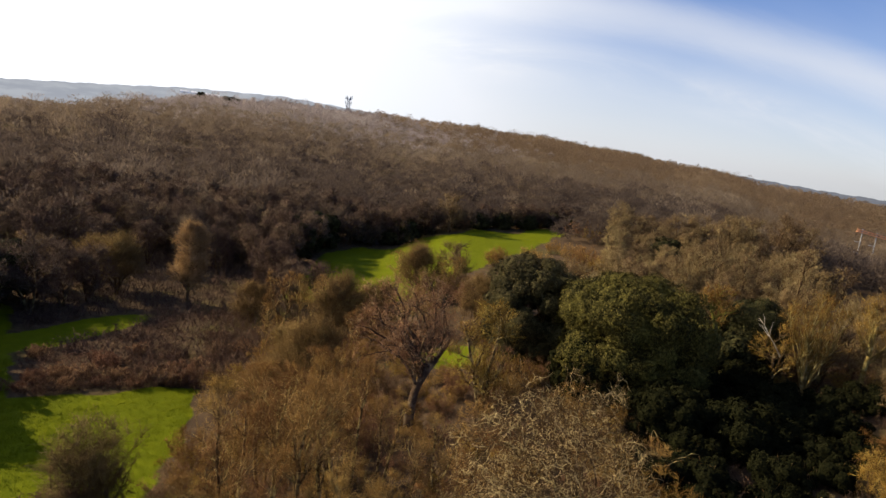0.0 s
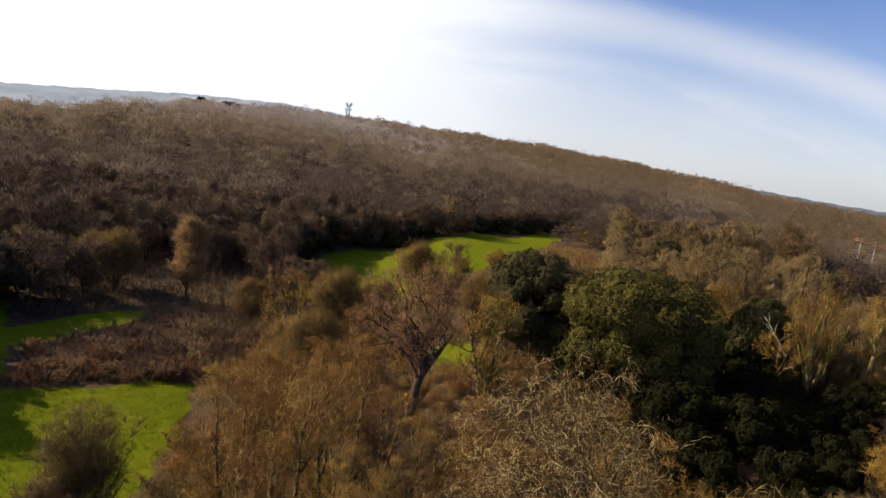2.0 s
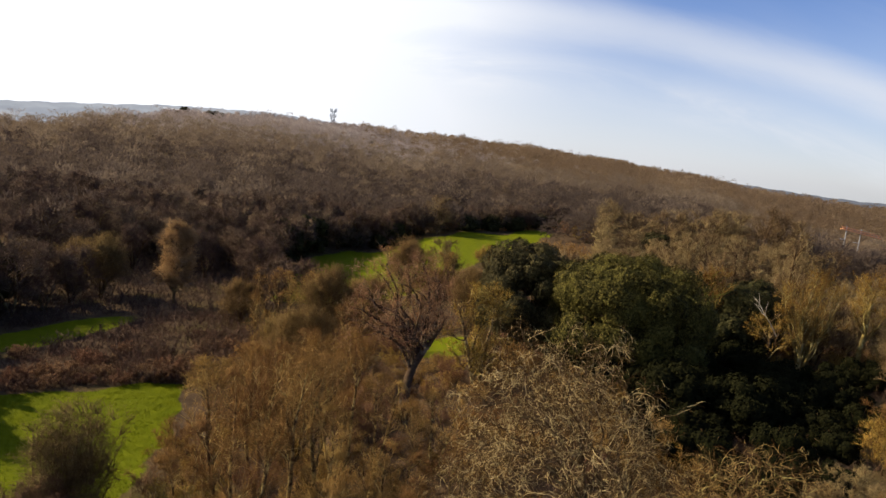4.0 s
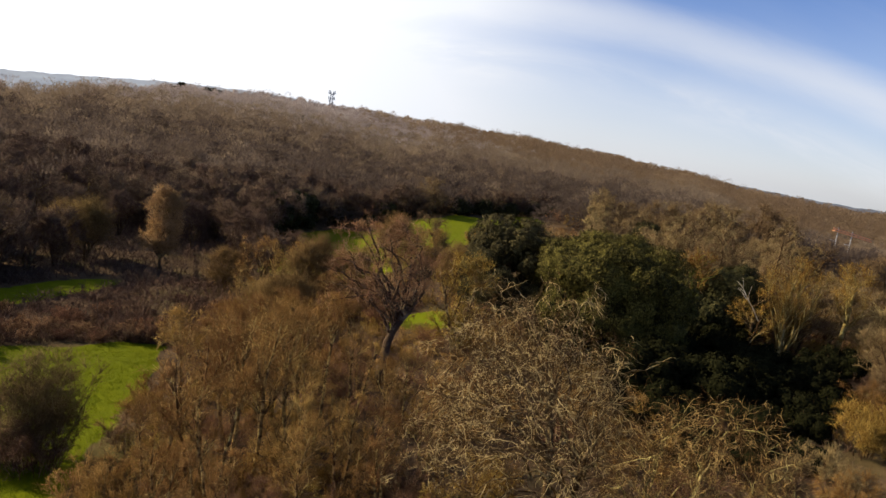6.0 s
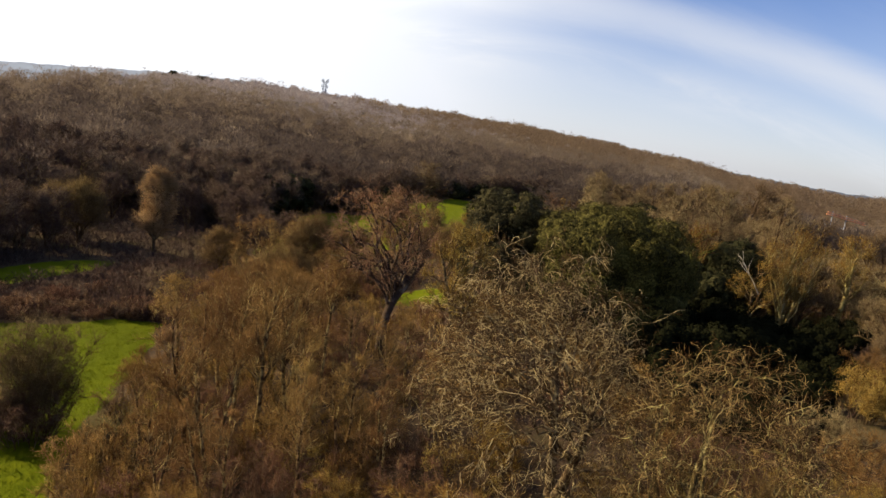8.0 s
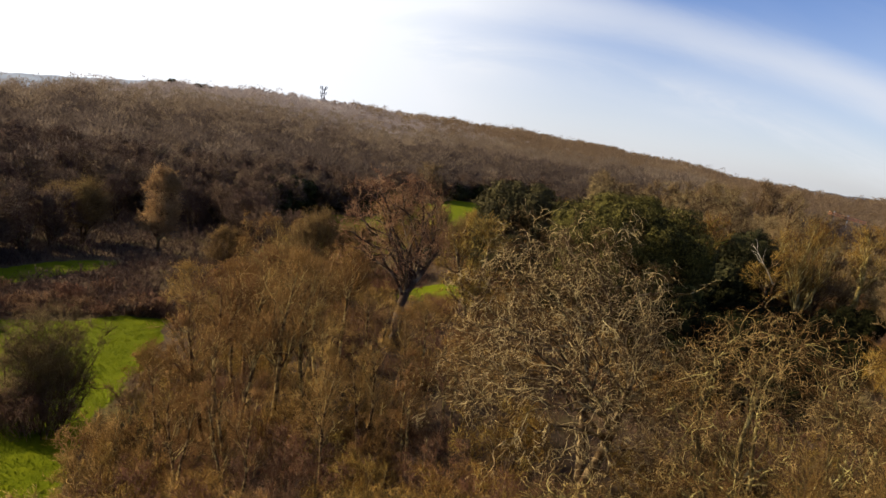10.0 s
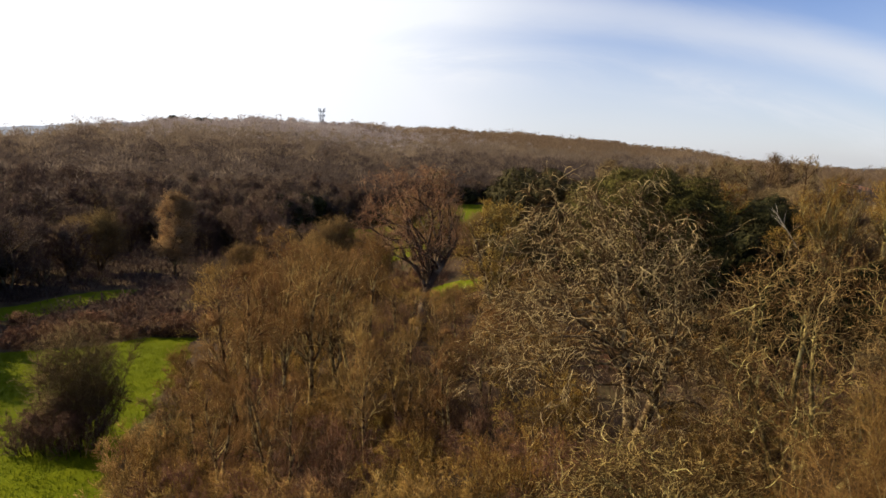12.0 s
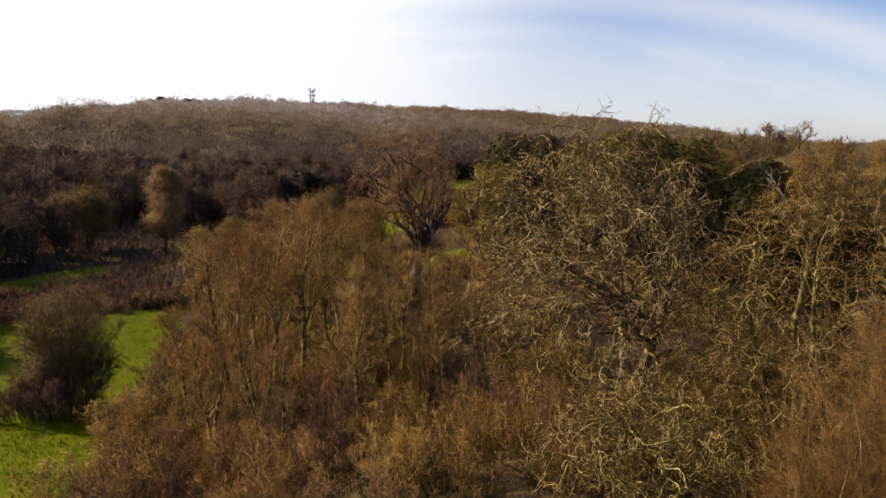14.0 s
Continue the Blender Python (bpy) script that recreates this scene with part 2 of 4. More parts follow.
def land(x, y):
    x, y = np.asarray(x, float), np.asarray(y, float)
    r, a = np.hypot(x, y), np.degrees(np.arctan2(x, y))
    foot, top = np.interp(a, FOOT_AZ, FOOT_R), np.interp(a, RIDGE_AZ, RIDGE_Z)
    top = top + 1.6 * np.sin(a * 0.9) + 1.0 * np.sin(a * 2.3 + 1)
    far = np.interp(a, RIDGE_AZ, RIDGE_R)
    s = np.clip((r - foot) / (far - foot), 0, 1)
    s = sst(s) * 0.35 + s ** 0.85 * 0.65
    z = near_land(x, y) * (1 - s) + top * s
    z = z - 22 * sst((a - 23) / 9) * sst((r - 240) / 150) * (1 - s)
    return z - np.clip((r - far - 40) / 600, 0, 1) * 60


def turf(x, y):
    """Over 0.5 where grass grows: four meadows."""
    x, y = np.asarray(x, float), np.asarray(y, float)
    wob = 1.2 * np.sin(x * 0.5 + y * 0.3) + 0.8 * np.sin(y * 0.7 - x * 0.2)
    side = np.interp(y, [5, 30, 39, 47, 55, 84], [-13, -17, -20.5, -21.5, -23, -28]) - x
    top = 79.0 + 0.55 * (x + 37.5) - y
    near = np.minimum(np.minimum(side, top), y - 3) + wob * 0.5
    u, v = (x + 56) * 0.36 + (y - 100) * 0.93, (x + 56) * 0.93 - (y - 100) * 0.36
    small = 4.5 * (1 - np.hypot(u / 17, v / 4.5))
    back = 208 + 0.74 * (x + 22) - y
    far = np.minimum(np.minimum(back, x + 31), np.minimum(15 + 0.46 * (y - 173) - x, y - 140)) * 0.5
    link = np.minimum(-32.3 - np.degrees(np.arctan2(x, y)), np.minimum(y - 50, 112 - y) * 0.2) + wob * 0.3
    glade = 5 * (1 - np.hypot((x - 5) / 5.5, (y - 95) / 6))
    return np.clip(0.5 + 0.35 * np.maximum(np.maximum(np.maximum(near, link), small), np.maximum(far, glade)), 0, 1)


def mesh_of(name, chunks, smooth=True):
    """One mesh from (points, faces) arrays; the faces of a chunk all have as many corners."""
    me = bpy.data.meshes.new(name)
    vs, loops, starts, base, at = [], [], [], 0, 0
    for v, f in chunks:
        if len(f) == 0:
            continue
        vs.append(v)
        loops.append((f + base).ravel())
        starts.append(at + np.arange(len(f)) * f.shape[1])
        base, at = base + len(v), at + f.size
    v, lo, st = np.concatenate(vs), np.concatenate(loops), np.concatenate(starts)
    me.vertices.add(len(v))
    me.vertices.foreach_set("co", v.astype(np.float32).ravel())
    me.loops.add(len(lo))
    me.loops.foreach_set("vertex_index", lo.astype(np.int32))
    me.polygons.add(len(st))
    me.polygons.foreach_set("loop_start", st.astype(np.int32))
    me.polygons.foreach_set("use_smooth", np.full(len(st), smooth))
    me.update(calc_edges=True)
    return me


def steps(lo, hi, fine_lo, fine_hi, step, grow_by=1.16):
    out = list(np.arange(fine_lo, fine_hi + step, step))
    d, v = step, out[-1]
    while v < hi:
        d = min(d * grow_by, 120)
        v += d
        out.append(v)
    d, v = step, fine_lo
    while v > lo:
        d = min(d * grow_by, 120)
        v -= d
        out.insert(0, v)
    return np.array(out)


def build_ground():
    xs, ys = steps(-4500, 4500, -75, 70, 0.9), steps(-4500, 4500, 8, 130, 0.9)
    gx, gy = np.meshgrid(xs, ys)
    n, k = gx.shape
    x, y = gx.ravel(), gy.ravel()
    z = land(x, y) + np.random.default_rng(2).normal(0, 0.05, x.size)
    i = (np.arange(n - 1)[:, None] * k + np.arange(k - 1)).ravel()
    me = mesh_of("ground", [(np.stack([x, y, z], 1), np.stack([i, i + 1, i + k + 1, i + k], 1))])
    a = me.attributes.new("turf", "FLOAT", "POINT")
    a.data.foreach_set("value", turf(x, y).astype(np.float32))
    me.materials.append(ground_material())
    tagged(new("ground", me), "rolling ground of brown leaf litter with bright green meadows", "ground", kind="structure")


build_ground()


def build_backdrop():
    """Hills far behind the ridge; haze is put into their pale glowing colour."""
    m = bpy.data.materials.new("far_hills_glow")
    m.use_nodes = True
    s = Nodes(m.node_tree)
    co = s.add("ShaderNodeTexCoord")
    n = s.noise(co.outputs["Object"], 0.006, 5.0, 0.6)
    # haze colour given off as glow, not lit by the sun
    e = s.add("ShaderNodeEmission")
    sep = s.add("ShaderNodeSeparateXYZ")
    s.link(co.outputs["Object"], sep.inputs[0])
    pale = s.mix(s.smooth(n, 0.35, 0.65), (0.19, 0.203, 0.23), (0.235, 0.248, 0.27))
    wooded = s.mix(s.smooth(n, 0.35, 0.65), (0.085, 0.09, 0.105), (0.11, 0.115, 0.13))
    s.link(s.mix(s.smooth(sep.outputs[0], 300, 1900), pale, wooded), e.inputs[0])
    out = s.add("ShaderNodeOutputMaterial")
    s.link(e.outputs[0], out.inputs[0])
    a = np.linspace(-75, 75, 500)
    el_top = np.interp(a, [-75, -45, -33, -26, -21, -13.6, -4.7, 4, 12, 24, 31, 34, 50, 75], [0.6, 0.2, 0.1, 0.65, 1.12, 1.4, 0.95, 0.4, 0.1, -0.42, -0.78, -0.85, -0.6, 0.2])
    el_top = el_top + 0.03 * np.sin(a * 3.1) + 0.02 * np.sin(a * 7.7 + 1)
    rad, ar = 4200.0, np.radians(a)
    top = 46 + rad * np.tan(np.radians(el_top))
    pts, nr = [], 6
    for j in range(nr):
        w = j / (nr - 1)
        rr = rad - 700 * (1 - w)
        pts.append(np.stack([rr * np.sin(ar), rr * np.cos(ar), -80 + (top + 80) * w], 1))
    k = len(a)
    i = (np.arange(nr - 1)[:, None] * k + np.arange(k - 1)).ravel()
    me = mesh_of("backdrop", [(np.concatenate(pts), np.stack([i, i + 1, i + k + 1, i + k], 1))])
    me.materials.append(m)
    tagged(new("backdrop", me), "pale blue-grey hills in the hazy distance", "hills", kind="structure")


build_backdrop()


# ---- growing trees ----
def norm(v):
    return v / (np.linalg.norm(v, axis=-1, keepdims=True) + 1e-9)


def stem(g, starts, dirs, length, radius, k, wob, up, taper=0.3):
    """Wandering polylines (n, k, 3) with their radii (n, k)."""
    n = len(starts)
    length = np.broadcast_to(length, (n,))
    p, d = [starts], norm(dirs)
    for _ in range(k - 1):
        p.append(p[-1] + d * (length / (k - 1))[:, None])
        d = norm(d + g.normal(0, wob, (n, 3)) + np.array([0, 0, up]))
    r = np.broadcast_to(radius, (n,))[:, None] * np.linspace(1, taper, k)[None]
    return np.stack(p, 1), r


def sprout(g, P, R, n, k, ln, u=(0.3, 1.0), ang=(35, 70), up=0.1, wob=0.15, rr=0.6, trop=0.0, env=None, rmin=0.01, shrink=0.4):
    """n branches from each polyline. env: centre and radii of the crown that they keep inside."""
    N, K = P.shape[:2]
    idx = np.repeat(np.arange(N), n)
    m = len(idx)
    uu = g.uniform(u[0], u[1], m) * 0.999
    f = uu * (K - 1)
    i = f.astype(int)
    w = (f - i)[:, None]
    s = P[idx, i] * (1 - w) + P[idx, i + 1] * w
    t = norm(P[idx, i + 1] - P[idx, i])
    rad = np.maximum((R[idx, i] * (1 - w[:, 0]) + R[idx, i + 1] * w[:, 0]) * rr, rmin)
    v = g.normal(0, 1, (m, 3))
    v = norm(v - (v * t).sum(1, keepdims=True) * t)
    a = np.radians(g.uniform(ang[0], ang[1], m))[:, None]
    d = norm(np.cos(a) * t + np.sin(a) * v + np.array([0, 0, up]))
    L = ln * g.uniform(0.55, 1.25, m) * (1 - shrink * uu)
    if env is not None:
        c, e = np.array(env[0]), np.array(env[1])
        o, q = (s - c) / e, d / e
        A, B, C = (q * q).sum(1), (o * q).sum(1), (o * o).sum(1) - 1
        far = (-B + np.sqrt(np.maximum(B * B - A * C, 0))) / A
        L = np.minimum(L, np.maximum(far, 0.05 * ln) * g.uniform(0.8, 1.1, m))
    return stem(g, s, d, L, rad, k, wob, trop)


def tubes(P, R, sides):
    """Round tubes along polylines, each drawn to a point."""
    N, K = P.shape[:2]
    T = norm(np.gradient(P, axis=1))
    ref = norm(np.cross(norm(P[:, -1] - P[:, 0]), np.array([0.31, 0.57, 0.76])))[:, None]
    a = norm(ref - (ref * T).sum(-1, keepdims=True) * T)
    b = np.cross(T, a)
    th = np.arange(sides) * 2 * np.pi / sides
    ring = P[:, :-1, None] + R[:, :-1, None, None] * (np.cos(th)[:, None] * a[:, :-1, None] + np.sin(th)[:, None] * b[:, :-1, None])
    k = K - 1
    v = np.concatenate([ring.reshape(N, k * sides, 3), P[:, -1:]], 1)
    per = k * sides + 1
    j = np.arange(sides)
    j2 = (j + 1) % sides
    quads = [np.stack([r * sides + j, r * sides + j2, (r + 1) * sides + j2, (r + 1) * sides + j], 1) for r in range(k - 1)]
    tri = np.stack([(k - 1) * sides + j, (k - 1) * sides + j2, np.full(sides, k * sides)], 1)
    base = (np.arange(N) * per)[:, None, None]
    v = v.reshape(-1, 3)
    out = [(v, (np.concatenate(quads)[None] + base).reshape(-1, 4))] if quads else []
    tris = (tri[None] + base).reshape(-1, 3)
    if not quads:
        return [(v, tris)]
    # quads and tips share their points: as triangles where possible
    q = out[0][1]
    return [(v, np.concatenate([q[:, [0, 1, 2]], q[:, [0, 2, 3]], tris]))]


def part(name, me, material, parent, label=""):
    if not me.materials:
        me.materials.append(material)
    ob = new(name, me)
    ob.parent = parent
    return tagged(ob, label)


def thing(name, m, label, category, group=""):
    ob = new(name)
    ob.empty_display_size = 0.5
    ob.matrix_basis = m
    return tagged(ob, label, category, group)


def on_land(x, y, turn=0.0, size=1.0, sink=0.15, sz=1.0):
    return Matrix.Translation((x, y, float(land(x, y)) - sink)) @ Matrix.Rotation(radians(turn), 4, "Z") @ Matrix.Diagonal((size, size, size * sz, 1))


def dome_limbs(g, P0, R0, n, k, env, inset, h, skirt=0.75, limb_r=0.5, hollow=0.72):
    """Crooked limbs from the stems out to an even dome of crown."""
    c, e = np.array(env[0]), np.maximum(np.array(env[1]) - inset, 0.5)
    i = np.arange(n) + 0.5
    z = 1 - (1 + skirt) * i / n
    a = i * 2.39996 + g.uniform(0, 6)
    q = np.sqrt(1 - np.maximum(z, 0) ** 2)
    d = np.stack([q * np.cos(a), q * np.sin(a), z], 1)
    tip = c + d * e * g.uniform(hollow, 1.0, (n, 1))
    mid = P0.mean(1)[:, :2] - c[:2]
    own = (d[:, None, :2] * mid[None]).sum(-1) + g.normal(0, 0.4, (n, len(P0)))
    j = own.argmax(1)
    lift = 0.16 if hollow <= 0.72 else 0.24
    f = np.clip(0.12 + 0.75 * (tip[:, 2] / h) ** 1.1 * g.uniform(0.6, 1.0, n), 0.1, 0.97)
    if hollow > 0.72:
        f = np.clip(np.maximum(0.34, 0.62 * tip[:, 2] / h) + g.uniform(0, 0.45, n), 0.3, 0.97)
    f = f * (P0.shape[1] - 1)
    q = f.astype(int)
    w = (f - q)[:, None]
    s = P0[j, q] * (1 - w) + P0[j, q + 1] * w
    L = np.linalg.norm(tip - s, axis=1)
    ctrl = s + (tip - s) * 0.5 + np.array([0, 0, 1.0]) * (lift * L)[:, None] + g.normal(0, 0.09, (n, 3)) * L[:, None]
    u = np.linspace(0, 1, k)[None, :, None]
    P = s[:, None] * (1 - u) ** 2 + 2 * ctrl[:, None] * u * (1 - u) + tip[:, None] * u * u
    P = P + g.normal(0, 0.028, (n, k, 3)) * L[:, None, None] * np.sin(np.pi * u)
    r = np.maximum(R0[j, q] * limb_r, 0.035)[:, None] * np.linspace(1, 0.25, k)[None]
    return P, r


def bare_tree(name, label, m, seed, h, spread, trunk_r, stems=1, lean=(0, 0), limbs=12, subs=9, fine=8, twigs=6, bark=None, twig=None,
              crown_low=0.3, up=0.25, wob=0.16, twig_r=0.016, ang=(35, 70), stem_part=0.8, trunk_wob=0.07, droop=0.0, twig_len=1.0, ks=(7, 6, 4, 3), split=True, curl=1.7, group="", category="tree", centre=None, dome=None, reach=1.0, limb_r=0.5, hollow=0.72):
    """A leafless tree: trunk with limbs, branches and a mass of twigs."""
    g = np.random.default_rng(seed)
    root = thing(name, m, label, category, group)
    c = centre or (lean[0] * 0.7, lean[1] * 0.7)
    env = ((c[0], c[1], h * (1 + crown_low) / 2), (spread / 2, spread / 2, h * (1 - crown_low) / 2))
    d0 = np.zeros((stems, 3))
    t = np.arange(stems) * 2 * np.pi / max(stems, 1) + seed
    if stems > 1:
        d0[:, 0], d0[:, 1] = 0.22 * np.cos(t), 0.22 * np.sin(t)
    d0 += np.array([lean[0] / h, lean[1] / h, 1.0])
    s0 = d0 * np.array([0.6, 0.6, 0]) * trunk_r * 3
    P0, R0 = stem(g, s0, d0, h * stem_part * g.uniform(0.85, 1.05, stems), trunk_r, 11, trunk_wob, 0.03, 0.22)
    R0[:, 0] *= 1.35
    P1, R1 = sprout(g, P0, R0, limbs, ks[0], spread * 0.6, (max(crown_low, 0.12), 1.0), ang, up, wob, 0.55, 0.03 - droop, env, 0.03)
    if dome:
        P1, R1 = dome_limbs(g, P0, R0, limbs * stems, ks[0], env, dome, h, 0.75, limb_r, hollow)
    P2, R2 = sprout(g, P1, R1, subs, ks[1], spread * (0.16 * reach if dome else 0.32), (0.45 if hollow > 0.72 else 0.2, 1.0), (30, 70), up * 0.8, wob * 1.2, 0.5, 0.02 - droop, None if dome else env, twig_r * 1.4)
    P3, R3 = sprout(g, P2, R2, fine, ks[2], spread * 0.15 * twig_len, (0.15, 1.0), (25, 70), up * 0.6, wob * curl, 0.6, -droop, None, twig_r)
    P4, R4 = sprout(g, P3, R3, twigs, ks[3], spread * 0.07 * twig_len, (0.2, 1.0), (25, 65), up * 0.5, wob * curl, 0.7, -droop, None, twig_r * 0.7)
    part("trunk", mesh_of("trunk", tubes(P0, R0, 8)), bark, root)
    side = 4 if ks[1] > 4 else 3
    if split:
        for i in range(len(P1)):
            b = slice(i * subs, (i + 1) * subs)
            part("limb", mesh_of("limb", tubes(P1[i:i + 1], R1[i:i + 1], 5) + tubes(P2[b], R2[b], side)), bark, root)
    else:
        part("branchwork", mesh_of("branchwork", tubes(P1, R1, 4) + tubes(P2, R2, side)), bark, root)
    part("crown", mesh_of("crown", tubes(P3, R3, 3) + tubes(P4, R4, 3)), twig, root)
    return root


def leaves(g, pts, nrm, size, loose=0.55):
    """Pointed leaves, folded along the middle, that face roughly along nrm."""
    n = len(pts)
    nn = norm(nrm + g.normal(0, loose, (n, 3)))
    a = norm(np.cross(nn, g.normal(0, 1, (n, 3))))
    b = np.cross(nn, a)
    s = (size * g.uniform(0.6, 1.3, n))[:, None]
    v = np.stack([pts - a * s, pts + b * s * 0.55 + nn * s * 0.2, pts + a * s, pts - b * s * 0.55 + nn * s * 0.2], 1).reshape(-1, 3)
    i = (np.arange(n) * 4)[:, None]
    return v, np.concatenate([i + np.array([0, 1, 2]), i + np.array([0, 2, 3])])


def ball_points(g, n):
    return norm(g.normal(0, 1, (n, 3)))


def evergreen(name, label, m, seed, h, w, lobes, count, leaf, leaf_size=0.3, low=0.08, lobe_r=2.0, depth=None, ragged=0.84):
    """A broad evergreen: trunk, and a crown of many leafy lobes."""
    g = np.random.default_rng(seed)
    root = thing(name, m, label, "tree")
    P0, R0 = stem(g, np.zeros((3, 3)), np.array([[0.25, 0.1, 1], [-0.2, 0.2, 1], [0, -0.2, 1]]), h * 0.7, 0.4, 7, 0.08, 0.02)
    P1, R1 = sprout(g, P0, R0, 9, 5, w * 0.35, (0.25, 1), (35, 70), 0.2, 0.12, 0.5)
    part("trunk", mesh_of("trunk", tubes(P0, R0, 7) + tubes(P1, R1, 4)), BARK, root)
    e = np.array([w / 2 - lobe_r * 0.7, (depth or w) / 2 - lobe_r * 0.7, h * (1 - low) / 2 - lobe_r * 0.6])
    c = np.array([0, 0, h * (1 + low) / 2])
    i = np.arange(lobes) + 0.5
    z, a = 1 - 1.85 * i / lobes, i * 2.39996 + seed
    d = np.stack([np.sqrt(1 - z * z) * np.cos(a), np.sqrt(1 - z * z) * np.sin(a), z], 1) + g.normal(0, 0.09, (lobes, 3))
    d = norm(np.sign(d) * np.abs(d) ** 0.82)
    box = 1 / (np.abs(d) ** 2.6).sum(1) ** (1 / 2.6)
    ctr = c + d * e * (box * g.uniform(ragged, 1.04, lobes))[:, None]
    rad = lobe_r * g.uniform(0.65, 1.3, lobes)
    idx = np.minimum((np.searchsorted(np.cumsum(rad ** 2) / (rad ** 2).sum(), g.random(count))), lobes - 1)
    dirs = norm(ball_points(g, count) + 0.75 * d[idx])
    lump = 1 + 0.2 * np.sin(dirs[:, 0] * 8 + idx) * np.sin(dirs[:, 1] * 7 + idx * 2) + 0.09 * np.sin(dirs[:, 2] * 13 + idx)
    pts = ctr[idx] + dirs * (rad[idx] * lump * (1 - 0.16 * g.random(count) ** 2))[:, None] * np.array([1, 1, 0.85])
    chunk = [leaves(g, pts, dirs + 0.2 * d[idx], leaf_size, 0.22)]
    # inner foliage that closes the crown
    n2 = count // 3
    idx = g.integers(0, lobes, n2)
    pts = ctr[idx] + g.normal(0, 0.3, (n2, 3)) * rad[idx][:, None]
    pts = c + (pts - c) * g.uniform(0.6, 0.97, (n2, 1))
    chunk.append(leaves(g, pts, d[idx], leaf_size * 2.6, 0.5))
    part("crown", mesh_of("crown", chunk, False), leaf, root)
    return root


def shrub(name, label, m, seed, h, w, stems, twig, bark=None, group="", twig_r=0.014, fine=7, twigs=5, subs=7, splay=0.55):
    """Many stems from one foot, spreading into a mass of twigs."""
    g = np.random.default_rng(seed)
    root = thing(name, m, label, "shrub", group)
    t = g.uniform(0, 6.28, stems)
    q = g.uniform(0, 1, stems) ** 0.6
    s0 = np.stack([q * w * 0.3 * np.cos(t), q * w * 0.3 * np.sin(t), np.zeros(stems)], 1)
    d0 = np.stack([splay * q * np.cos(t), splay * q * np.sin(t), np.ones(stems)], 1)
    P0, R0 = stem(g, s0, d0, h * g.uniform(0.55, 0.95, stems), 0.02 + 0.0028 * h, 7, 0.17, 0.03)
    env = ((0, 0, h * 0.45), (w / 2, w / 2, h * 0.58))
    P1, R1 = sprout(g, P0, R0, subs, 4, h * 0.4, (0.15, 1), (25, 65), 0.25, 0.18, 0.6, 0.02, env, twig_r * 1.5)
    P2, R2 = sprout(g, P1, R1, fine, 3, h * 0.2, (0.1, 1), (25, 65), 0.2, 0.22, 0.6, 0.0, None, twig_r)
    P3, R3 = sprout(g, P2, R2, twigs, 2, h * 0.10, (0.1, 1), (25, 65), 0.15, 0.2, 0.8, 0.0, None, twig_r * 0.8)
    part("branchwork", mesh_of("branchwork", tubes(P0, R0, 5) + tubes(P1, R1, 3)), bark or BARK, root)
    part("crown", mesh_of("crown", tubes(P2, R2, 3) + tubes(P3, R3, 3)), twig, root)
    return root


# ---- the near trees ----
bare_tree("lichen_tree", "broad old leafless tree with twisted twigs grey with lichen", on_land(11.6, 36.6), 11, 17.6, 15.6, 0.4, stems=2, lean=(0.9, 0.4), limbs=30, subs=8, fine=7, stem_part=0.67, trunk_wob=0.09,
          twigs=3, bark=BARK_PALE, twig=TWIG_LICHEN, crown_low=0.02, up=-0.02, wob=0.3, twig_r=0.0175, ang=(40, 90), droop=0.1, centre=(-2.5, 0.2), ks=(13, 9, 7, 4), twig_len=0.75, curl=1.4, dome=1.2, reach=1.45, limb_r=0.34, hollow=0.85)
bare_tree("lichen_tree", "leafless tree with yellow-green lichen on a dense rounded crown", on_land(16.0, 27.8), 12, 14.6, 12.0, 0.22, stems=4, limbs=14, subs=8, fine=7, stem_part=0.8, trunk_wob=0.12,
          twigs=3, bark=BARK_MOSS, twig=TWIG_MOSS, crown_low=0.03, up=0.02, wob=0.3, twig_r=0.0135, ang=(35, 80), twig_len=0.8, droop=0.06, ks=(13, 9, 7, 4), curl=1.4, dome=1.1, reach=1.45, limb_r=0.36, centre=(0.6, 0), hollow=0.8)
bare_tree("lichen_tree", "low leafless tree with tangled mossy olive branches", on_land(8.6, 25.4), 13, 6.6, 10.0, 0.12, stems=6, limbs=7, subs=8, fine=6, stem_part=0.6, trunk_wob=0.16,
          twigs=2, bark=BARK_MOSS, twig=TWIG_MOSS, crown_low=0.03, up=0.0, wob=0.3, twig_r=0.017, ang=(40, 95), twig_len=0.95, droop=0.08, ks=(12, 8, 7, 4), curl=1.4, dome=0.9, reach=1.5, limb_r=0.45, hollow=0.75)
shrub("sallow_shrub", "tall orange-brown leafless thicket of fine upright twigs", on_land(13.6, 18.7), 14, 9.0, 5.6, 40, TWIG_OAT, bark=BARK, twig_r=0.009, fine=9, twigs=7)
shrub("sallow_shrub", "tall orange-brown leafless thicket of fine upright twigs", on_land(17.5, 20), 15, 10.2, 7.5, 46, TWIG_OAT, bark=BARK, twig_r=0.009, fine=9, twigs=7)
shrub("sallow_shrub", "orange-brown leafless thicket of fine upright twigs", on_land(23, 25), 16, 7.0, 8.0, 40, TWIG_OAT, bark=BARK, twig_r=0.011, fine=8, twigs=6)
shrub("sallow_shrub", "orange-brown leafless thicket of fine upright twigs", on_land(26, 34), 17, 3.8, 7.0, 40, TWIG_BROWN, bark=BARK, twig_r=0.014, fine=8, twigs=5)

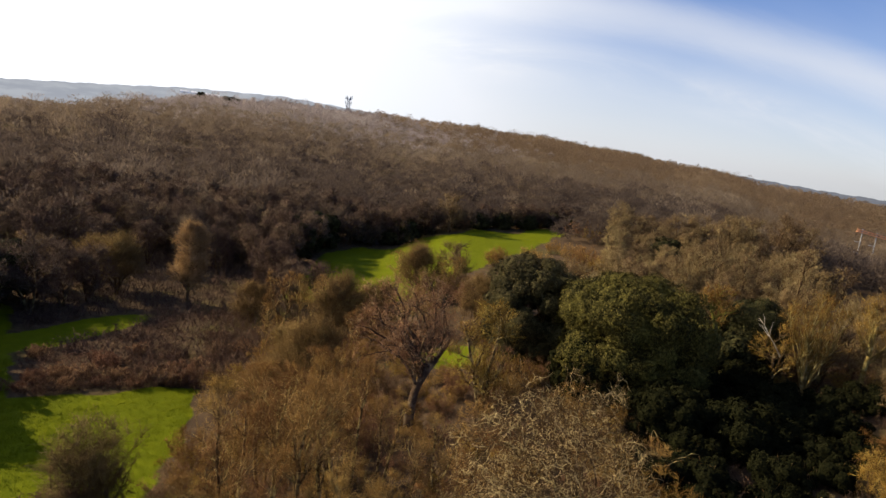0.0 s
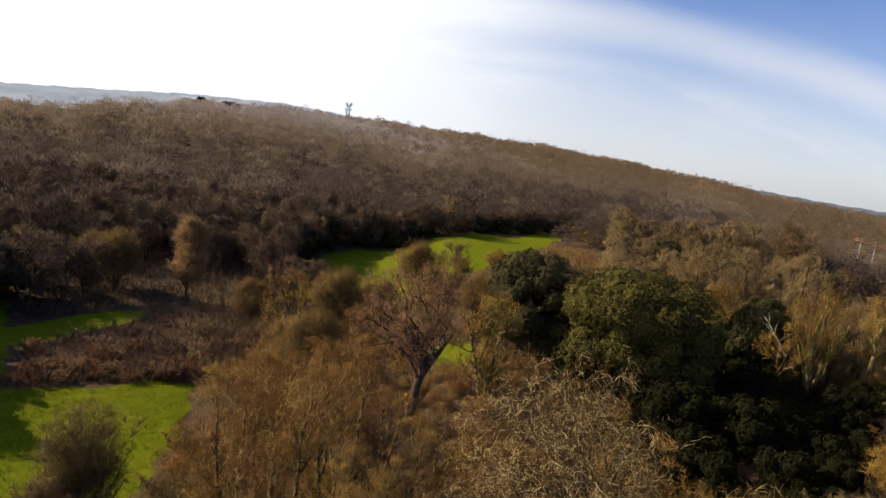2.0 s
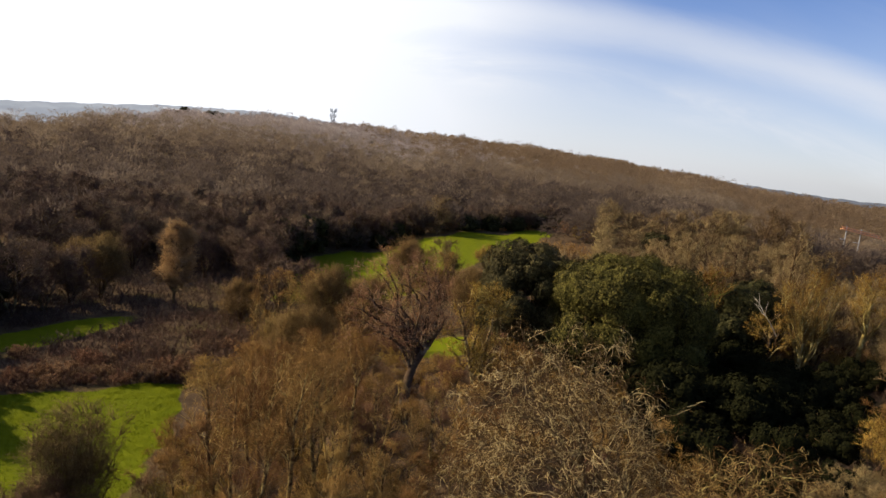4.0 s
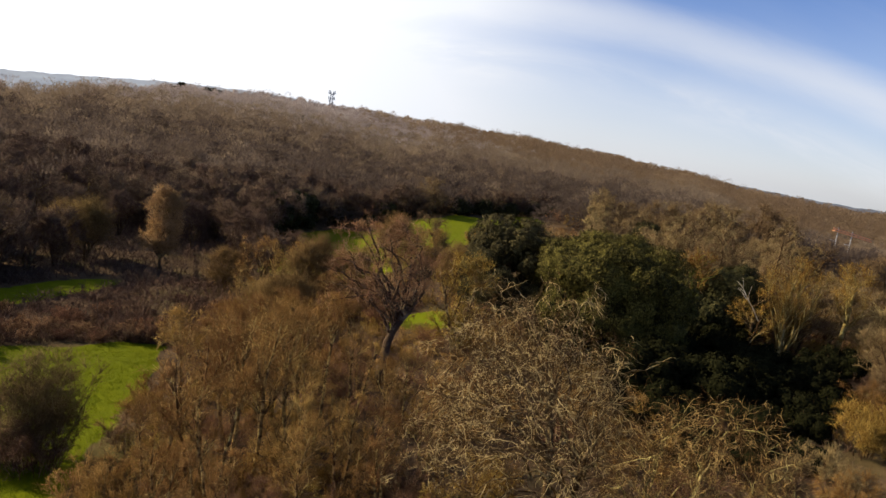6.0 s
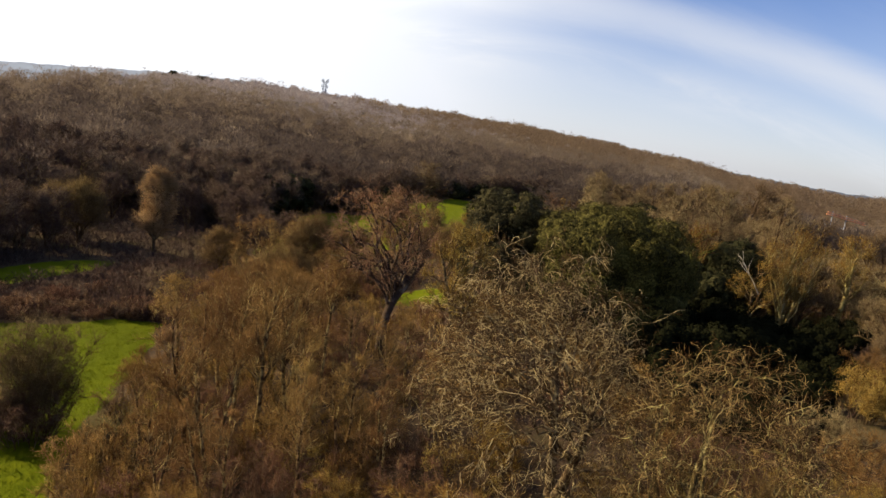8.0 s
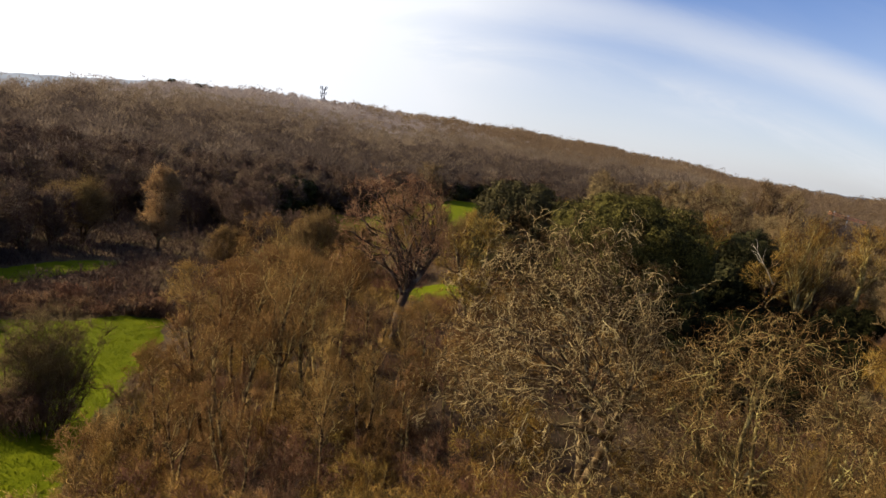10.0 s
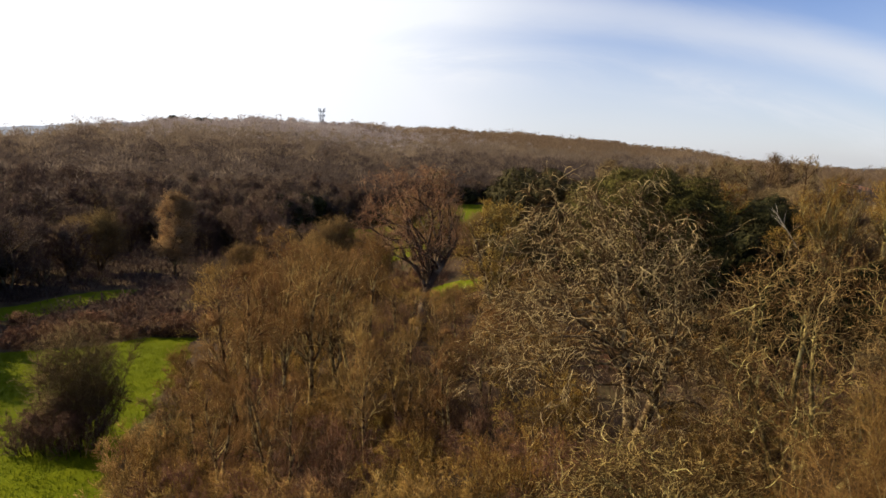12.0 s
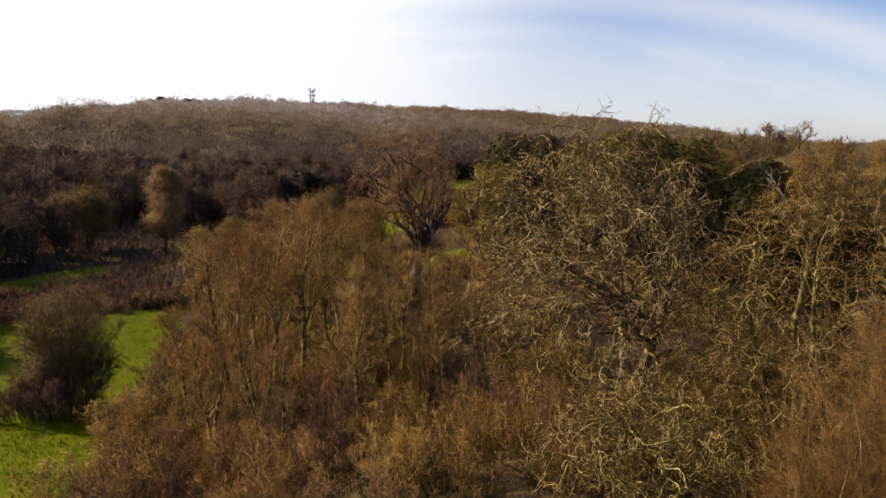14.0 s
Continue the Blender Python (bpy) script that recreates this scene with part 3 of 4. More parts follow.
# slender trees in the middle of the view
THIN = dict(bark=BARK_SLIM, crown_low=0.3, up=0.4, wob=0.17, twig_r=0.013, ang=(25, 62), twig_len=0.95, group="slender trees of the thicket", ks=(7, 5, 3, 2), stem_part=0.97)
SLIM = [bare_tree("slender_tree", "slender upright leafless tree with fine tan-brown twigs", on_land(-8.3, 48), 21, 15.0, 8.0, 0.22, limbs=16, subs=7, fine=8, twigs=4, twig=TWIG_TAN, **THIN),
        bare_tree("slender_tree", "slender upright leafless tree with fine red-brown twigs", on_land(-5.0, 53), 22, 14.4, 7.5, 0.19, stems=2, limbs=9, subs=7, fine=8, twigs=4, twig=TWIG_BROWN, **THIN),
        bare_tree("slender_tree", "slender leafless tree with olive-brown twigs", on_land(-12.6, 47), 23, 13.8, 7.5, 0.19, stems=2, limbs=9, subs=7, fine=8, twigs=4, twig=TWIG_TAN, **THIN)]
for i, (x, y, s) in enumerate([(-11, 52, 1.0), (-7, 57, 0.95), (-2, 56, 0.7), (-15, 52, 0.92), (-10, 42.5, 0.85), (-4.5, 45, 0.78), (0.5, 48, 0.62), (-14.8, 44.5, 0.72), (-8, 36, 0.66), (-3.5, 38.5, 0.62),
                               (-13, 57, 0.95), (3, 53, 0.6), (-14.2, 59.5, 0.85), (-12, 38.5, 0.66), (1.5, 41, 0.58), (-10, 62, 0.9), (-13.2, 65, 0.85), (-1.5, 43, 0.66), (-6.5, 50.5, 0.92), (4.5, 46, 0.55)]):
    copy_thing(SLIM[i % 3], on_land(x, y, i * 77, s))

bare_tree("pollard_tree", "old reddish leafless tree with stout upright limbs and fine twigs", on_land(0.1, 66), 31, 19.9, 13.2, 0.62, lean=(-0.8, 0), centre=(-1.6, 0), limbs=26, subs=8, fine=7, twigs=4, bark=BARK_POLLARD, twig=TWIG_RED, trunk_wob=0.13,
          crown_low=0.3, up=0.2, wob=0.26, twig_r=0.017, ang=(30, 70), stem_part=0.62, twig_len=0.85, dome=1.3, reach=1.35, limb_r=0.42, hollow=0.8)
bare_tree("pale_limbed_tree", "leafless tree with pale bare limbs and olive twigs", on_land(8.0, 72), 32, 14.5, 8.5, 0.3, stems=2, limbs=11, subs=8, fine=8, twigs=4, bark=BARK_PALE, twig=TWIG_OLIVE,
          crown_low=0.12, up=0.4, wob=0.18, twig_r=0.026)
bare_tree("ivy_trunk_tree", "tall leafless tree with a yellow-green mossy trunk", on_land(44.5, 93), 33, 16.5, 8.5, 0.6, limbs=12, subs=8, fine=7, twigs=4, bark=IVY, twig=TWIG_OLIVE, crown_low=0.45, up=0.45, twig_r=0.03)
DEADWOOD = bare_tree("dead_limb_tree", "leafless tree with a bleached dead limb", on_land(49.6, 87), 34, 12, 8, 0.3, limbs=11, subs=7, fine=7, twigs=4, bark=BARK_PALE, twig=TWIG_OLIVE, crown_low=0.3, up=0.3, twig_r=0.024)
def dead_limb(root):
    """A bleached limb with a few forks, on the side of its tree."""
    g = np.random.default_rng(39)
    P, R = stem(g, np.array([[-0.1, -0.8, 6.3]]), np.array([[-0.62, -0.25, 0.75]]), 6.6, 0.09, 9, 0.2, 0.03)
    P1, R1 = sprout(g, P, R, 9, 5, 2.4, (0.3, 1), (30, 60), 0.1, 0.2, 0.6, 0, None, 0.03)
    part("dead_limb", mesh_of("dead_limb", tubes(P, R, 6) + tubes(P1, R1, 4)), BARK_DEAD, root, "bleached bare dead limb")


dead_limb(DEADWOOD)
bare_tree("fan_tree", "leafless multi-stemmed tree fanning out in yellow-green stems", on_land(54.7, 88), 35, 15, 10, 0.26, stems=9, limbs=6, subs=5, fine=5, twigs=3, bark=BARK_GOLD, twig=TWIG_OLIVE,
          crown_low=0.12, up=0.6, twig_r=0.024, ang=(20, 45))
bare_tree("ivy_trunk_tree", "tall leafless tree with a pale mossy trunk", on_land(64, 90), 36, 17, 9, 0.45, limbs=14, subs=7, fine=6, twigs=4, bark=BARK_GOLD, twig=TWIG_OLIVE, crown_low=0.35, up=0.4, twig_r=0.026)

evergreen("holm_oak", "broad evergreen holm oak with a dense domed dark green crown", on_land(27.2, 82), 41, 16.6, 20.0, 120, 180000, LEAF, 0.12, low=-0.05, lobe_r=2.3, depth=19)
evergreen("holm_oak", "grey-green evergreen oak with a loose crown of fine leaves", on_land(15.6, 90), 42, 16.8, 13.5, 120, 90000, LEAF_OLIVE, 0.125, low=-0.05, lobe_r=1.5)
# stands in for the shaded foot of the oak
evergreen("yew_tree", "near-black evergreen yew standing in for shade between two oaks", on_land(21.5, 78), 50, 9, 9, 36, 9000, SHADE_LEAF, 0.24, low=0.0, lobe_r=1.5)
evergreen("holm_oak", "smaller evergreen oak with dark green rounded crown", on_land(49.5, 94.5), 43, 12.8, 9.5, 70, 46000, LEAF_DARK, 0.125, low=-0.05, lobe_r=1.8)
# added yews: left ones cast shade, black ones stand in for it
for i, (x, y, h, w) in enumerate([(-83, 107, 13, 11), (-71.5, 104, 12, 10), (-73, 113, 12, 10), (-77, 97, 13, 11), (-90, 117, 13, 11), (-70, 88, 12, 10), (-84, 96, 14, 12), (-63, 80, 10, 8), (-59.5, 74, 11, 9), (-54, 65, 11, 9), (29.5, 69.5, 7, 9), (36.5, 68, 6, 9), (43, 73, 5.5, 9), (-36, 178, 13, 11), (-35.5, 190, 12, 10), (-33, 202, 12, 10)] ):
    evergreen("yew_tree", "dark evergreen yew added to shade the meadows and the oaks' feet", on_land(x, y, 0, 1.0, 0.3), 140 + i, h, w, 36, 18000 if x > 0 else 6000, SHADE_LEAF if x > 0 else LEAF_DARK, 0.15 if x > 0 else 0.36, low=-0.04, lobe_r=1.3, ragged=0.5)
# near-black bushes stand in for the ground's shade below the oaks
SHADE_BUSH = evergreen("holly_bush", "low near-black evergreen bush standing in for shade under the trees", on_land(38, 67), 47, 4.2, 7.5, 40, 14000, SHADE_LEAF, 0.13, low=0.0, lobe_r=0.9, ragged=0.35)
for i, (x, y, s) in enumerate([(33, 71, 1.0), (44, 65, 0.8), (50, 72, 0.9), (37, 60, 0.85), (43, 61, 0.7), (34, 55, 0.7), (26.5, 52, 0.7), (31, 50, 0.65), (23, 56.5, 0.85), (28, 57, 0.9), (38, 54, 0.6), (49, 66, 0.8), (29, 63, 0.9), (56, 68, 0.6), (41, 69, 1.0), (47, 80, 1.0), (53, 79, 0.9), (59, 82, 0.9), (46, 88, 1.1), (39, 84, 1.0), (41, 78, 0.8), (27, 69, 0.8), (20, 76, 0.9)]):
    copy_thing(SHADE_BUSH, on_land(x, y, i * 61, s))
shrub("sallow_shrub", "olive leafless thicket of upright twigs below the oaks", on_land(46, 57), 18, 5.6, 6.0, 36, TWIG_OLIVE, twig_r=0.014, fine=8, twigs=5, splay=0.4)
shrub("sallow_shrub", "olive leafless thicket of upright twigs below the oaks", on_land(51, 62), 19, 5.4, 6.0, 36, TWIG_OAT, twig_r=0.014, fine=8, twigs=5, splay=0.4)
shrub("sallow_shrub", "brown leafless thicket of upright twigs below the oaks", on_land(39, 52), 20, 3.2, 5.0, 30, TWIG_WOOD, twig_r=0.014, fine=7, twigs=4)
EDGE = bare_tree("wood_edge_tree", "small leafless tree with olive-brown twigs", on_land(60, 73), 49, 9.5, 9, 0.2, stems=3, limbs=8, subs=7, fine=7, twigs=4, bark=BARK, twig=TWIG_WOOD, crown_low=0.1, twig_r=0.022, ks=(6, 5, 3, 2),
                 group="small trees at the wood's edge")
for i, (x, y, s) in enumerate([(54, 64, 0.7), (33, 47, 0.42), (44, 49, 0.45), (62, 66, 0.9), (66, 78, 1.1), (36, 45, 0.45)]):
    copy_thing(EDGE, on_land(x, y, i * 59, s))
evergreen("evergreen_shrub", "small dark evergreen among the straw-brown trees", on_land(68, 188), 45, 10, 9, 30, 6000, LEAF_DARK, 0.3, lobe_r=1.5, ragged=0.6)
evergreen("evergreen_shrub", "low dark evergreen bush at the foot of bigger trees", on_land(46, 92), 44, 8.5, 7, 24, 8000, LEAF_DARK, 0.24, lobe_r=1.4)

# left: bush on the meadow and the trees behind
shrub("willow_bush", "olive leafless willow bush standing on the meadow", on_land(-26.2, 51.2), 51, 9.6, 5.2, 34, TWIG_BUSH, twig_r=0.013, fine=10, twigs=6, splay=0.26)
shrub("bramble_bush", "low dark brown bramble bush on the meadow", on_land(-25.7, 49.0), 52, 4.4, 6.2, 52, BRAMBLE, twig_r=0.013, fine=6, twigs=4)
shrub("bramble_bush", "low dark brown bramble bush on the meadow", on_land(-28.6, 49.2), 53, 3.4, 5.4, 44, BRAMBLE, twig_r=0.013, fine=6, twigs=4)
OVAL = bare_tree("oval_tree", "leafless tree with an oval crown of olive-tan twigs", on_land(-46.5, 127), 54, 16.2, 8.2, 0.3, limbs=40, subs=9, fine=8, twigs=5, stem_part=0.98, ang=(35, 65), bark=BARK, twig=TWIG_OVAL, crown_low=0.1, up=0.35, twig_r=0.034, twig_len=1.6, ks=(6, 4, 3, 2),
                 group="trees at the meadow's end")
ROUND = bare_tree("round_tree", "leafless tree with a rounded crown of brown twigs", on_land(-60.5, 127), 55, 11, 10.5, 0.25, stems=3, limbs=9, subs=7, fine=8, twigs=4, bark=BARK, twig=TWIG_FIELD, crown_low=0.02, up=0.4, twig_r=0.03, twig_len=2.3, ks=(6, 4, 3, 2),
                  group="trees at the meadow's end")
for i, (x, y, s) in enumerate([(-100, 128, 0.85), (-66.5, 130.5, 0.85), (-76, 124, 0.75), (-84, 108, 1.0), (-90, 100, 1.0), (-24.5, 112, 1.0), (-14, 106, 0.95), (-19, 116, 0.9), (-31, 118, 0.75), (-6, 137, 0.95), (-1, 133, 0.95), (3.5, 128, 0.9),
                               (-8, 112, 1.0), (-2, 106, 0.85), (10, 116, 0.65), (-24, 98, 0.7), (-17.5, 90, 0.8), (-10, 96, 0.8), (-13, 82, 0.85), (-8, 76, 0.85), (-18, 77, 0.75)]):
    if i > 4 and i % 2:
        copy_thing(SLIM[i % 3], on_land(x, y, i * 53, s * 0.85))
        copy_thing(SLIM[(i + 1) % 3], on_land(x + 2.8, y + 1.5, i * 31, s * 0.72))
    else:
        copy_thing(ROUND, on_land(x, y, i * 53, s, 0.15, 0.85 + 0.13 * (i * 5 % 4)))
bare_tree("field_tree", "leafless tree standing at the meadow's edge", on_land(-60, 66), 56, 14, 11, 0.3, limbs=14, subs=8, fine=8, twigs=5, bark=BARK, twig=TWIG_BROWN, crown_low=0.12, twig_r=0.03)
# stands out of view, added to throw shade on the meadow
evergreen("holly_tree", "dark evergreen holly added out of view to shade the meadow", on_land(-62, 70), 57, 12, 10, 40, 9000, LEAF_DARK, 0.3, lobe_r=1.8)

MOUND = [shrub("bramble_mound", "low tangled mound of dark brown brambles", on_land(-36, 84), 58, 2.0, 5.0, 30, BRAMBLE, bark=BRAMBLE, group="bramble mounds by the meadow", twig_r=0.026, fine=6, twigs=3, subs=5),
         shrub("bramble_mound", "low tangled mound of rusty brown brambles", on_land(-31, 90), 59, 2.2, 4.6, 30, TWIG_RUST, bark=BRAMBLE, group="bramble mounds by the meadow", twig_r=0.026, fine=6, twigs=3, subs=5)]
g = np.random.default_rng(60)
i = 0
while i < 62:
    x, y = g.uniform(-60, -8), g.uniform(70, 126)
    low = 80.2 + 0.55 * (x + 37.5)
    if turf(x, y) > 0.25 or y < low or y > low + 30 or (i < 18 and y > low + 4):
        continue
    copy_thing(MOUND[i % 2], on_land(x, y, i * 71, g.uniform(0.6, 1.15)))
    i += 1

for i in range(15):
    x = -53 + i * 1.9
    copy_thing(MOUND[i % 2], on_land(x, 80.6 + 0.55 * (x + 37.5) + g.uniform(-0.5, 1.2), i * 71, g.uniform(0.5, 0.85)))

# thicket of shrubs under the trees
BUSH = [shrub("thicket_shrub", "leafless rusty brown shrub in the thicket", on_land(-13.9, 34), 61, 5.2, 6.2, 24, TWIG_RUST, group="shrubs of the thicket", twig_r=0.014, fine=7, twigs=4, subs=6),
        shrub("thicket_shrub", "leafless tan shrub in the thicket", on_land(-6.5, 31), 62, 4.8, 5.6, 24, TWIG_TAN, group="shrubs of the thicket", twig_r=0.014, fine=7, twigs=4, subs=6),
        shrub("thicket_shrub", "leafless golden-brown shrub in the thicket", on_land(1.5, 29.5), 63, 4.6, 5.6, 24, TWIG_BROWN, group="shrubs of the thicket", twig_r=0.014, fine=7, twigs=4, subs=6),
        shrub("thicket_shrub", "leafless olive shrub in the thicket", on_land(5, 31), 64, 5.0, 5.6, 24, TWIG_OLIVE, group="shrubs of the thicket", twig_r=0.014, fine=7, twigs=4, subs=6)]
g = np.random.default_rng(6)
spots = [(-20.6, 55), (-21.6, 60), (-22.8, 65), (-10.5, 29.5), (-2.5, 27), (-15.5, 39), (-18.3, 46), (-17.5, 41),
         (-13, 40), (-2.3, 46), (-9.6, 35), (0.2, 47.2), (-4.6, 38), (-6.7, 44.5), (-10.5, 44.5), (-13.2, 48.5), (-7.5, 40.5), (-1, 34.5), (-1.2, 51.5), (-9, 55), (3.5, 42.5), (-16.5, 51), (-4.3, 57.5), (6.5, 50), (-5, 34.6), (-13.8, 36.5), (-11.2, 37.5), (-12.5, 41.8), (-8.8, 33), (-3.3, 41), (-1.0, 40), (-17.5, 44), (27, 30.5), (30, 36), (31, 32), (34, 39), (23, 38), (28, 41), (36, 43)]
while len(spots) < 156:
    x, y = g.uniform(-24, 72), g.uniform(24, 108)
    if abs(x) > y * 0.78 or turf(x, y) > 0.35 or (x - 31) ** 2 / 120 + (y - 90) ** 2 / 80 < 1 or (20 < x < 34 and y < 34) or (x > 26 and 40 < y < 88) or (56 < y < 105 and abs(x - 0.045 * y) < 4.5):
        continue
    if min((x - a) ** 2 + (y - b) ** 2 for a, b in spots) < 9:
        continue
    spots.append((x, y))
for i, (x, y) in enumerate(spots):
    copy_thing(BUSH[(i * 7) % 4], on_land(x, y, i * 67, g.uniform(0.6, 1.1)))
# low growth before the glade
for i in range(22):
    y = 52 + i * 1.55
    copy_thing(BUSH[(i * 3) % 4], on_land(0.045 * y + g.uniform(-4.5, 4.5), y, i * 41, g.uniform(0.4, 0.6)))


# ---- brambles and grass ----
def stuff(name, label, category, chunks, material, smooth=True):
    me = mesh_of(name, chunks, smooth)
    me.materials.append(material)
    return tagged(new(name, me), label, category, kind="stuff")


def scatter(g, n, x, y, keep):
    xs, ys = g.uniform(*x, n), g.uniform(*y, n)
    k = keep(xs, ys)
    return xs[k], ys[k]


def build_brambles():
    g = np.random.default_rng(71)

    def strip(x, y):
        low = 79.2 + 0.55 * (x + 37.5)
        return (y > low) & (y < low + 42) & (turf(x, y) < 0.3) & (x < -6 + 0.1 * y) & (np.sin(x * 0.45 + y * 0.2) + np.sin(y * 0.5 - x * 0.15) + g.normal(0, 0.6, x.size) > -0.7)
    x, y = scatter(g, 16000, (-72, 6), (58, 130), strip)
    n = len(x)
    hump = 1.3 + 0.7 * np.sin(x * 0.5) * np.cos(y * 0.43)
    t = g.uniform(0, 6.28, n)
    s = np.stack([x, y, land(x, y) - 0.05], 1)
    P, R = stem(g, s, np.stack([0.7 * np.cos(t), 0.7 * np.sin(t), np.ones(n)], 1), hump * g.uniform(0.7, 1.5, n), 0.035, 4, 0.2, -0.25)
    P1, R1 = sprout(g, P, R, 4, 2, 0.7, (0.3, 1), (30, 80), 0.1, 0.2, 0.9, 0, None, 0.028)
    x, y = scatter(g, 7000, (-100, -20), (80, 175), lambda x, y: (np.degrees(np.arctan2(x, y)) > -42) & (turf(x, y) < 0.3) & (y > 96 - (x + 60) * 0.5))
    n = len(x)
    t = g.uniform(0, 6.28, n)
    P2, R2 = stem(g, np.stack([x, y, land(x, y) - 0.05], 1), np.stack([0.5 * np.cos(t), 0.5 * np.sin(t), np.ones(n)], 1), g.uniform(1.2, 3.4, n), 0.06, 4, 0.2, -0.2)
    P3, R3 = sprout(g, P2, R2, 4, 2, 1.0, (0.3, 1), (30, 80), 0.1, 0.2, 0.9, 0, None, 0.045)
    stuff("wood_floor_scrub", "dark scrub under the trees of the wood", "scrub", tubes(P2, R2, 3) + tubes(P3, R3, 3), TWIG_SHADED)
    stuff("bramble_thicket", "tangled brown bramble stems along the meadow", "brambles", tubes(P, R, 3) + tubes(P1, R1, 3), BRAMBLE)
    x, y = scatter(g, 18000, (-24, 75), (20, 110), lambda x, y: (np.abs(x) < y * 0.8) & (turf(x, y) < 0.35))
    n = len(x)
    t = g.uniform(0, 6.28, n)
    s = np.stack([x, y, land(x, y) - 0.05], 1)
    P, R = stem(g, s, np.stack([0.6 * np.cos(t), 0.6 * np.sin(t), np.ones(n)], 1), g.uniform(0.7, 2.6, n), 0.022, 4, 0.22, -0.15)
    P1, R1 = sprout(g, P, R, 3, 2, 0.6, (0.3, 1), (30, 80), 0.1, 0.2, 0.9, 0, None, 0.016)
    stuff("undergrowth", "dead brown bracken and bramble under the trees", "undergrowth", tubes(P, R, 3) + tubes(P1, R1, 3), BRAMBLE)


def build_grass():
    g = np.random.default_rng(72)
    x, y = scatter(g, 60000, (-62, -10), (20, 86), lambda x, y: (turf(x, y) > 0.5) & (np.abs(x) < y * 0.85))
    n = len(x)
    t = g.uniform(0, 6.28, n)
    P, R = stem(g, np.stack([x, y, land(x, y) - 0.03], 1), np.stack([0.5 * np.cos(t), 0.5 * np.sin(t), np.ones(n)], 1), g.uniform(0.12, 0.4, n), 0.035, 2, 0.1, 0)
    stuff("meadow_grass", "tufts of bright green meadow grass", "grass", tubes(P, R, 3), GRASS)


build_brambles()
build_grass()

# ---- the woods further off ----
g = np.random.default_rng(81)
WOOD = [bare_tree("wood_tree", "leafless woodland tree with a rounded olive-brown crown", on_land(72, 118), 82, 15, 10, 0.3, limbs=11, subs=6, fine=6, twigs=3, bark=BARK, twig=TWIG_WOOD, crown_low=0.15, up=0.35, twig_r=0.055, twig_len=1.8, ks=(4, 3, 3, 2), split=False, group="trees of the wood"),
        bare_tree("wood_tree", "leafless woodland tree with a dense brown crown", on_land(40, 122), 83, 14, 11, 0.3, stems=2, limbs=8, subs=6, fine=6, twigs=3, bark=BARK, twig=TWIG_WOOD, crown_low=0.12, up=0.35, twig_r=0.055, twig_len=1.8, ks=(4, 3, 3, 2), split=False, group="trees of the wood"),
        bare_tree("wood_tree", "leafless woodland tree with a brown crown", on_land(86, 112), 84, 15, 9, 0.3, stems=3, limbs=6, subs=6, fine=6, twigs=3, bark=BARK, twig=TWIG_WOOD, crown_low=0.1, up=0.4, twig_r=0.055, twig_len=1.8, ks=(4, 3, 3, 2), split=False, group="trees of the wood")]
DARK = [bare_tree("alder_tree", "leafless woodland alder with a dense crown, twigs darkened for shade", on_land(-84, 150), 85, 14, 10.5, 0.3, stems=2, limbs=8, subs=6, fine=7, twigs=3, bark=BARK, twig=TWIG_SHADED, crown_low=0.08, up=0.35, twig_r=0.055, twig_len=1.8, ks=(4, 3, 3, 2), split=False, group="alders of the wood"),
        bare_tree("alder_tree", "leafless woodland alder with a dense crown, twigs darkened for shade", on_land(-58, 158), 86, 12.5, 11, 0.3, stems=3, limbs=6, subs=6, fine=7, twigs=3, bark=BARK, twig=TWIG_SHADED, crown_low=0.03, up=0.35, twig_r=0.055, twig_len=1.8, ks=(4, 3, 3, 2), split=False, group="alders of the wood")]
spots = [(72, 118), (40, 122), (86, 112), (-84, 150), (-58, 158)]
tries = 0
while len(spots) < 260 and tries < 9000:
    tries += 1
    a, r = g.uniform(-40, 42), math.sqrt(g.uniform(105 ** 2, 235 ** 2))
    x, y = r * math.sin(radians(a)), r * math.cos(radians(a))
    if turf(x, y) > 0.1 or (-32 < x < 14 + 0.46 * (y - 165) and 132 < y < 215) or (a < -4 and r < 130) or (a < -14 and r < 160) or (-20 < x < 24 and y < 140) or (3.5 < a < 15.5 and 120 < r < 290) or (a > 31 and r > 170) or (-6 < a < 12 and r < 110) or (x - 31) ** 2 + (y - 90) ** 2 < 150:
        continue
    if min((x - p) ** 2 + (y - q) ** 2 for p, q in spots) < 36:
        continue
    spots.append((x, y))
for i in range(48):
    a, r = g.uniform(1, 16.5), g.uniform(118, 270)
    x, y = r * math.sin(radians(a)), r * math.cos(radians(a))
    if turf(x, y) < 0.1:
        copy_thing(BUSH[i % 4], on_land(x, y, i * 49, g.uniform(0.8, 1.5)))
for i, (x, y) in enumerate([(-66, 108), (-70.5, 104), (-64, 114), (-74, 111), (-69, 98), (-62, 119), (-71, 118), (-75, 103)]):
    copy_thing(DARK[i % 2], on_land(x, y, i * 97, g.uniform(0.85, 1.0)))
for i, (x, y) in enumerate(spots[5:]):
    copy_thing(WOOD[i % 3] if x > 6 and y < 240 else DARK[i % 2], on_land(x, y, i * 71, g.uniform(0.75, 1.08) * (0.78 if x > 50 and y < 200 else 1.0)))


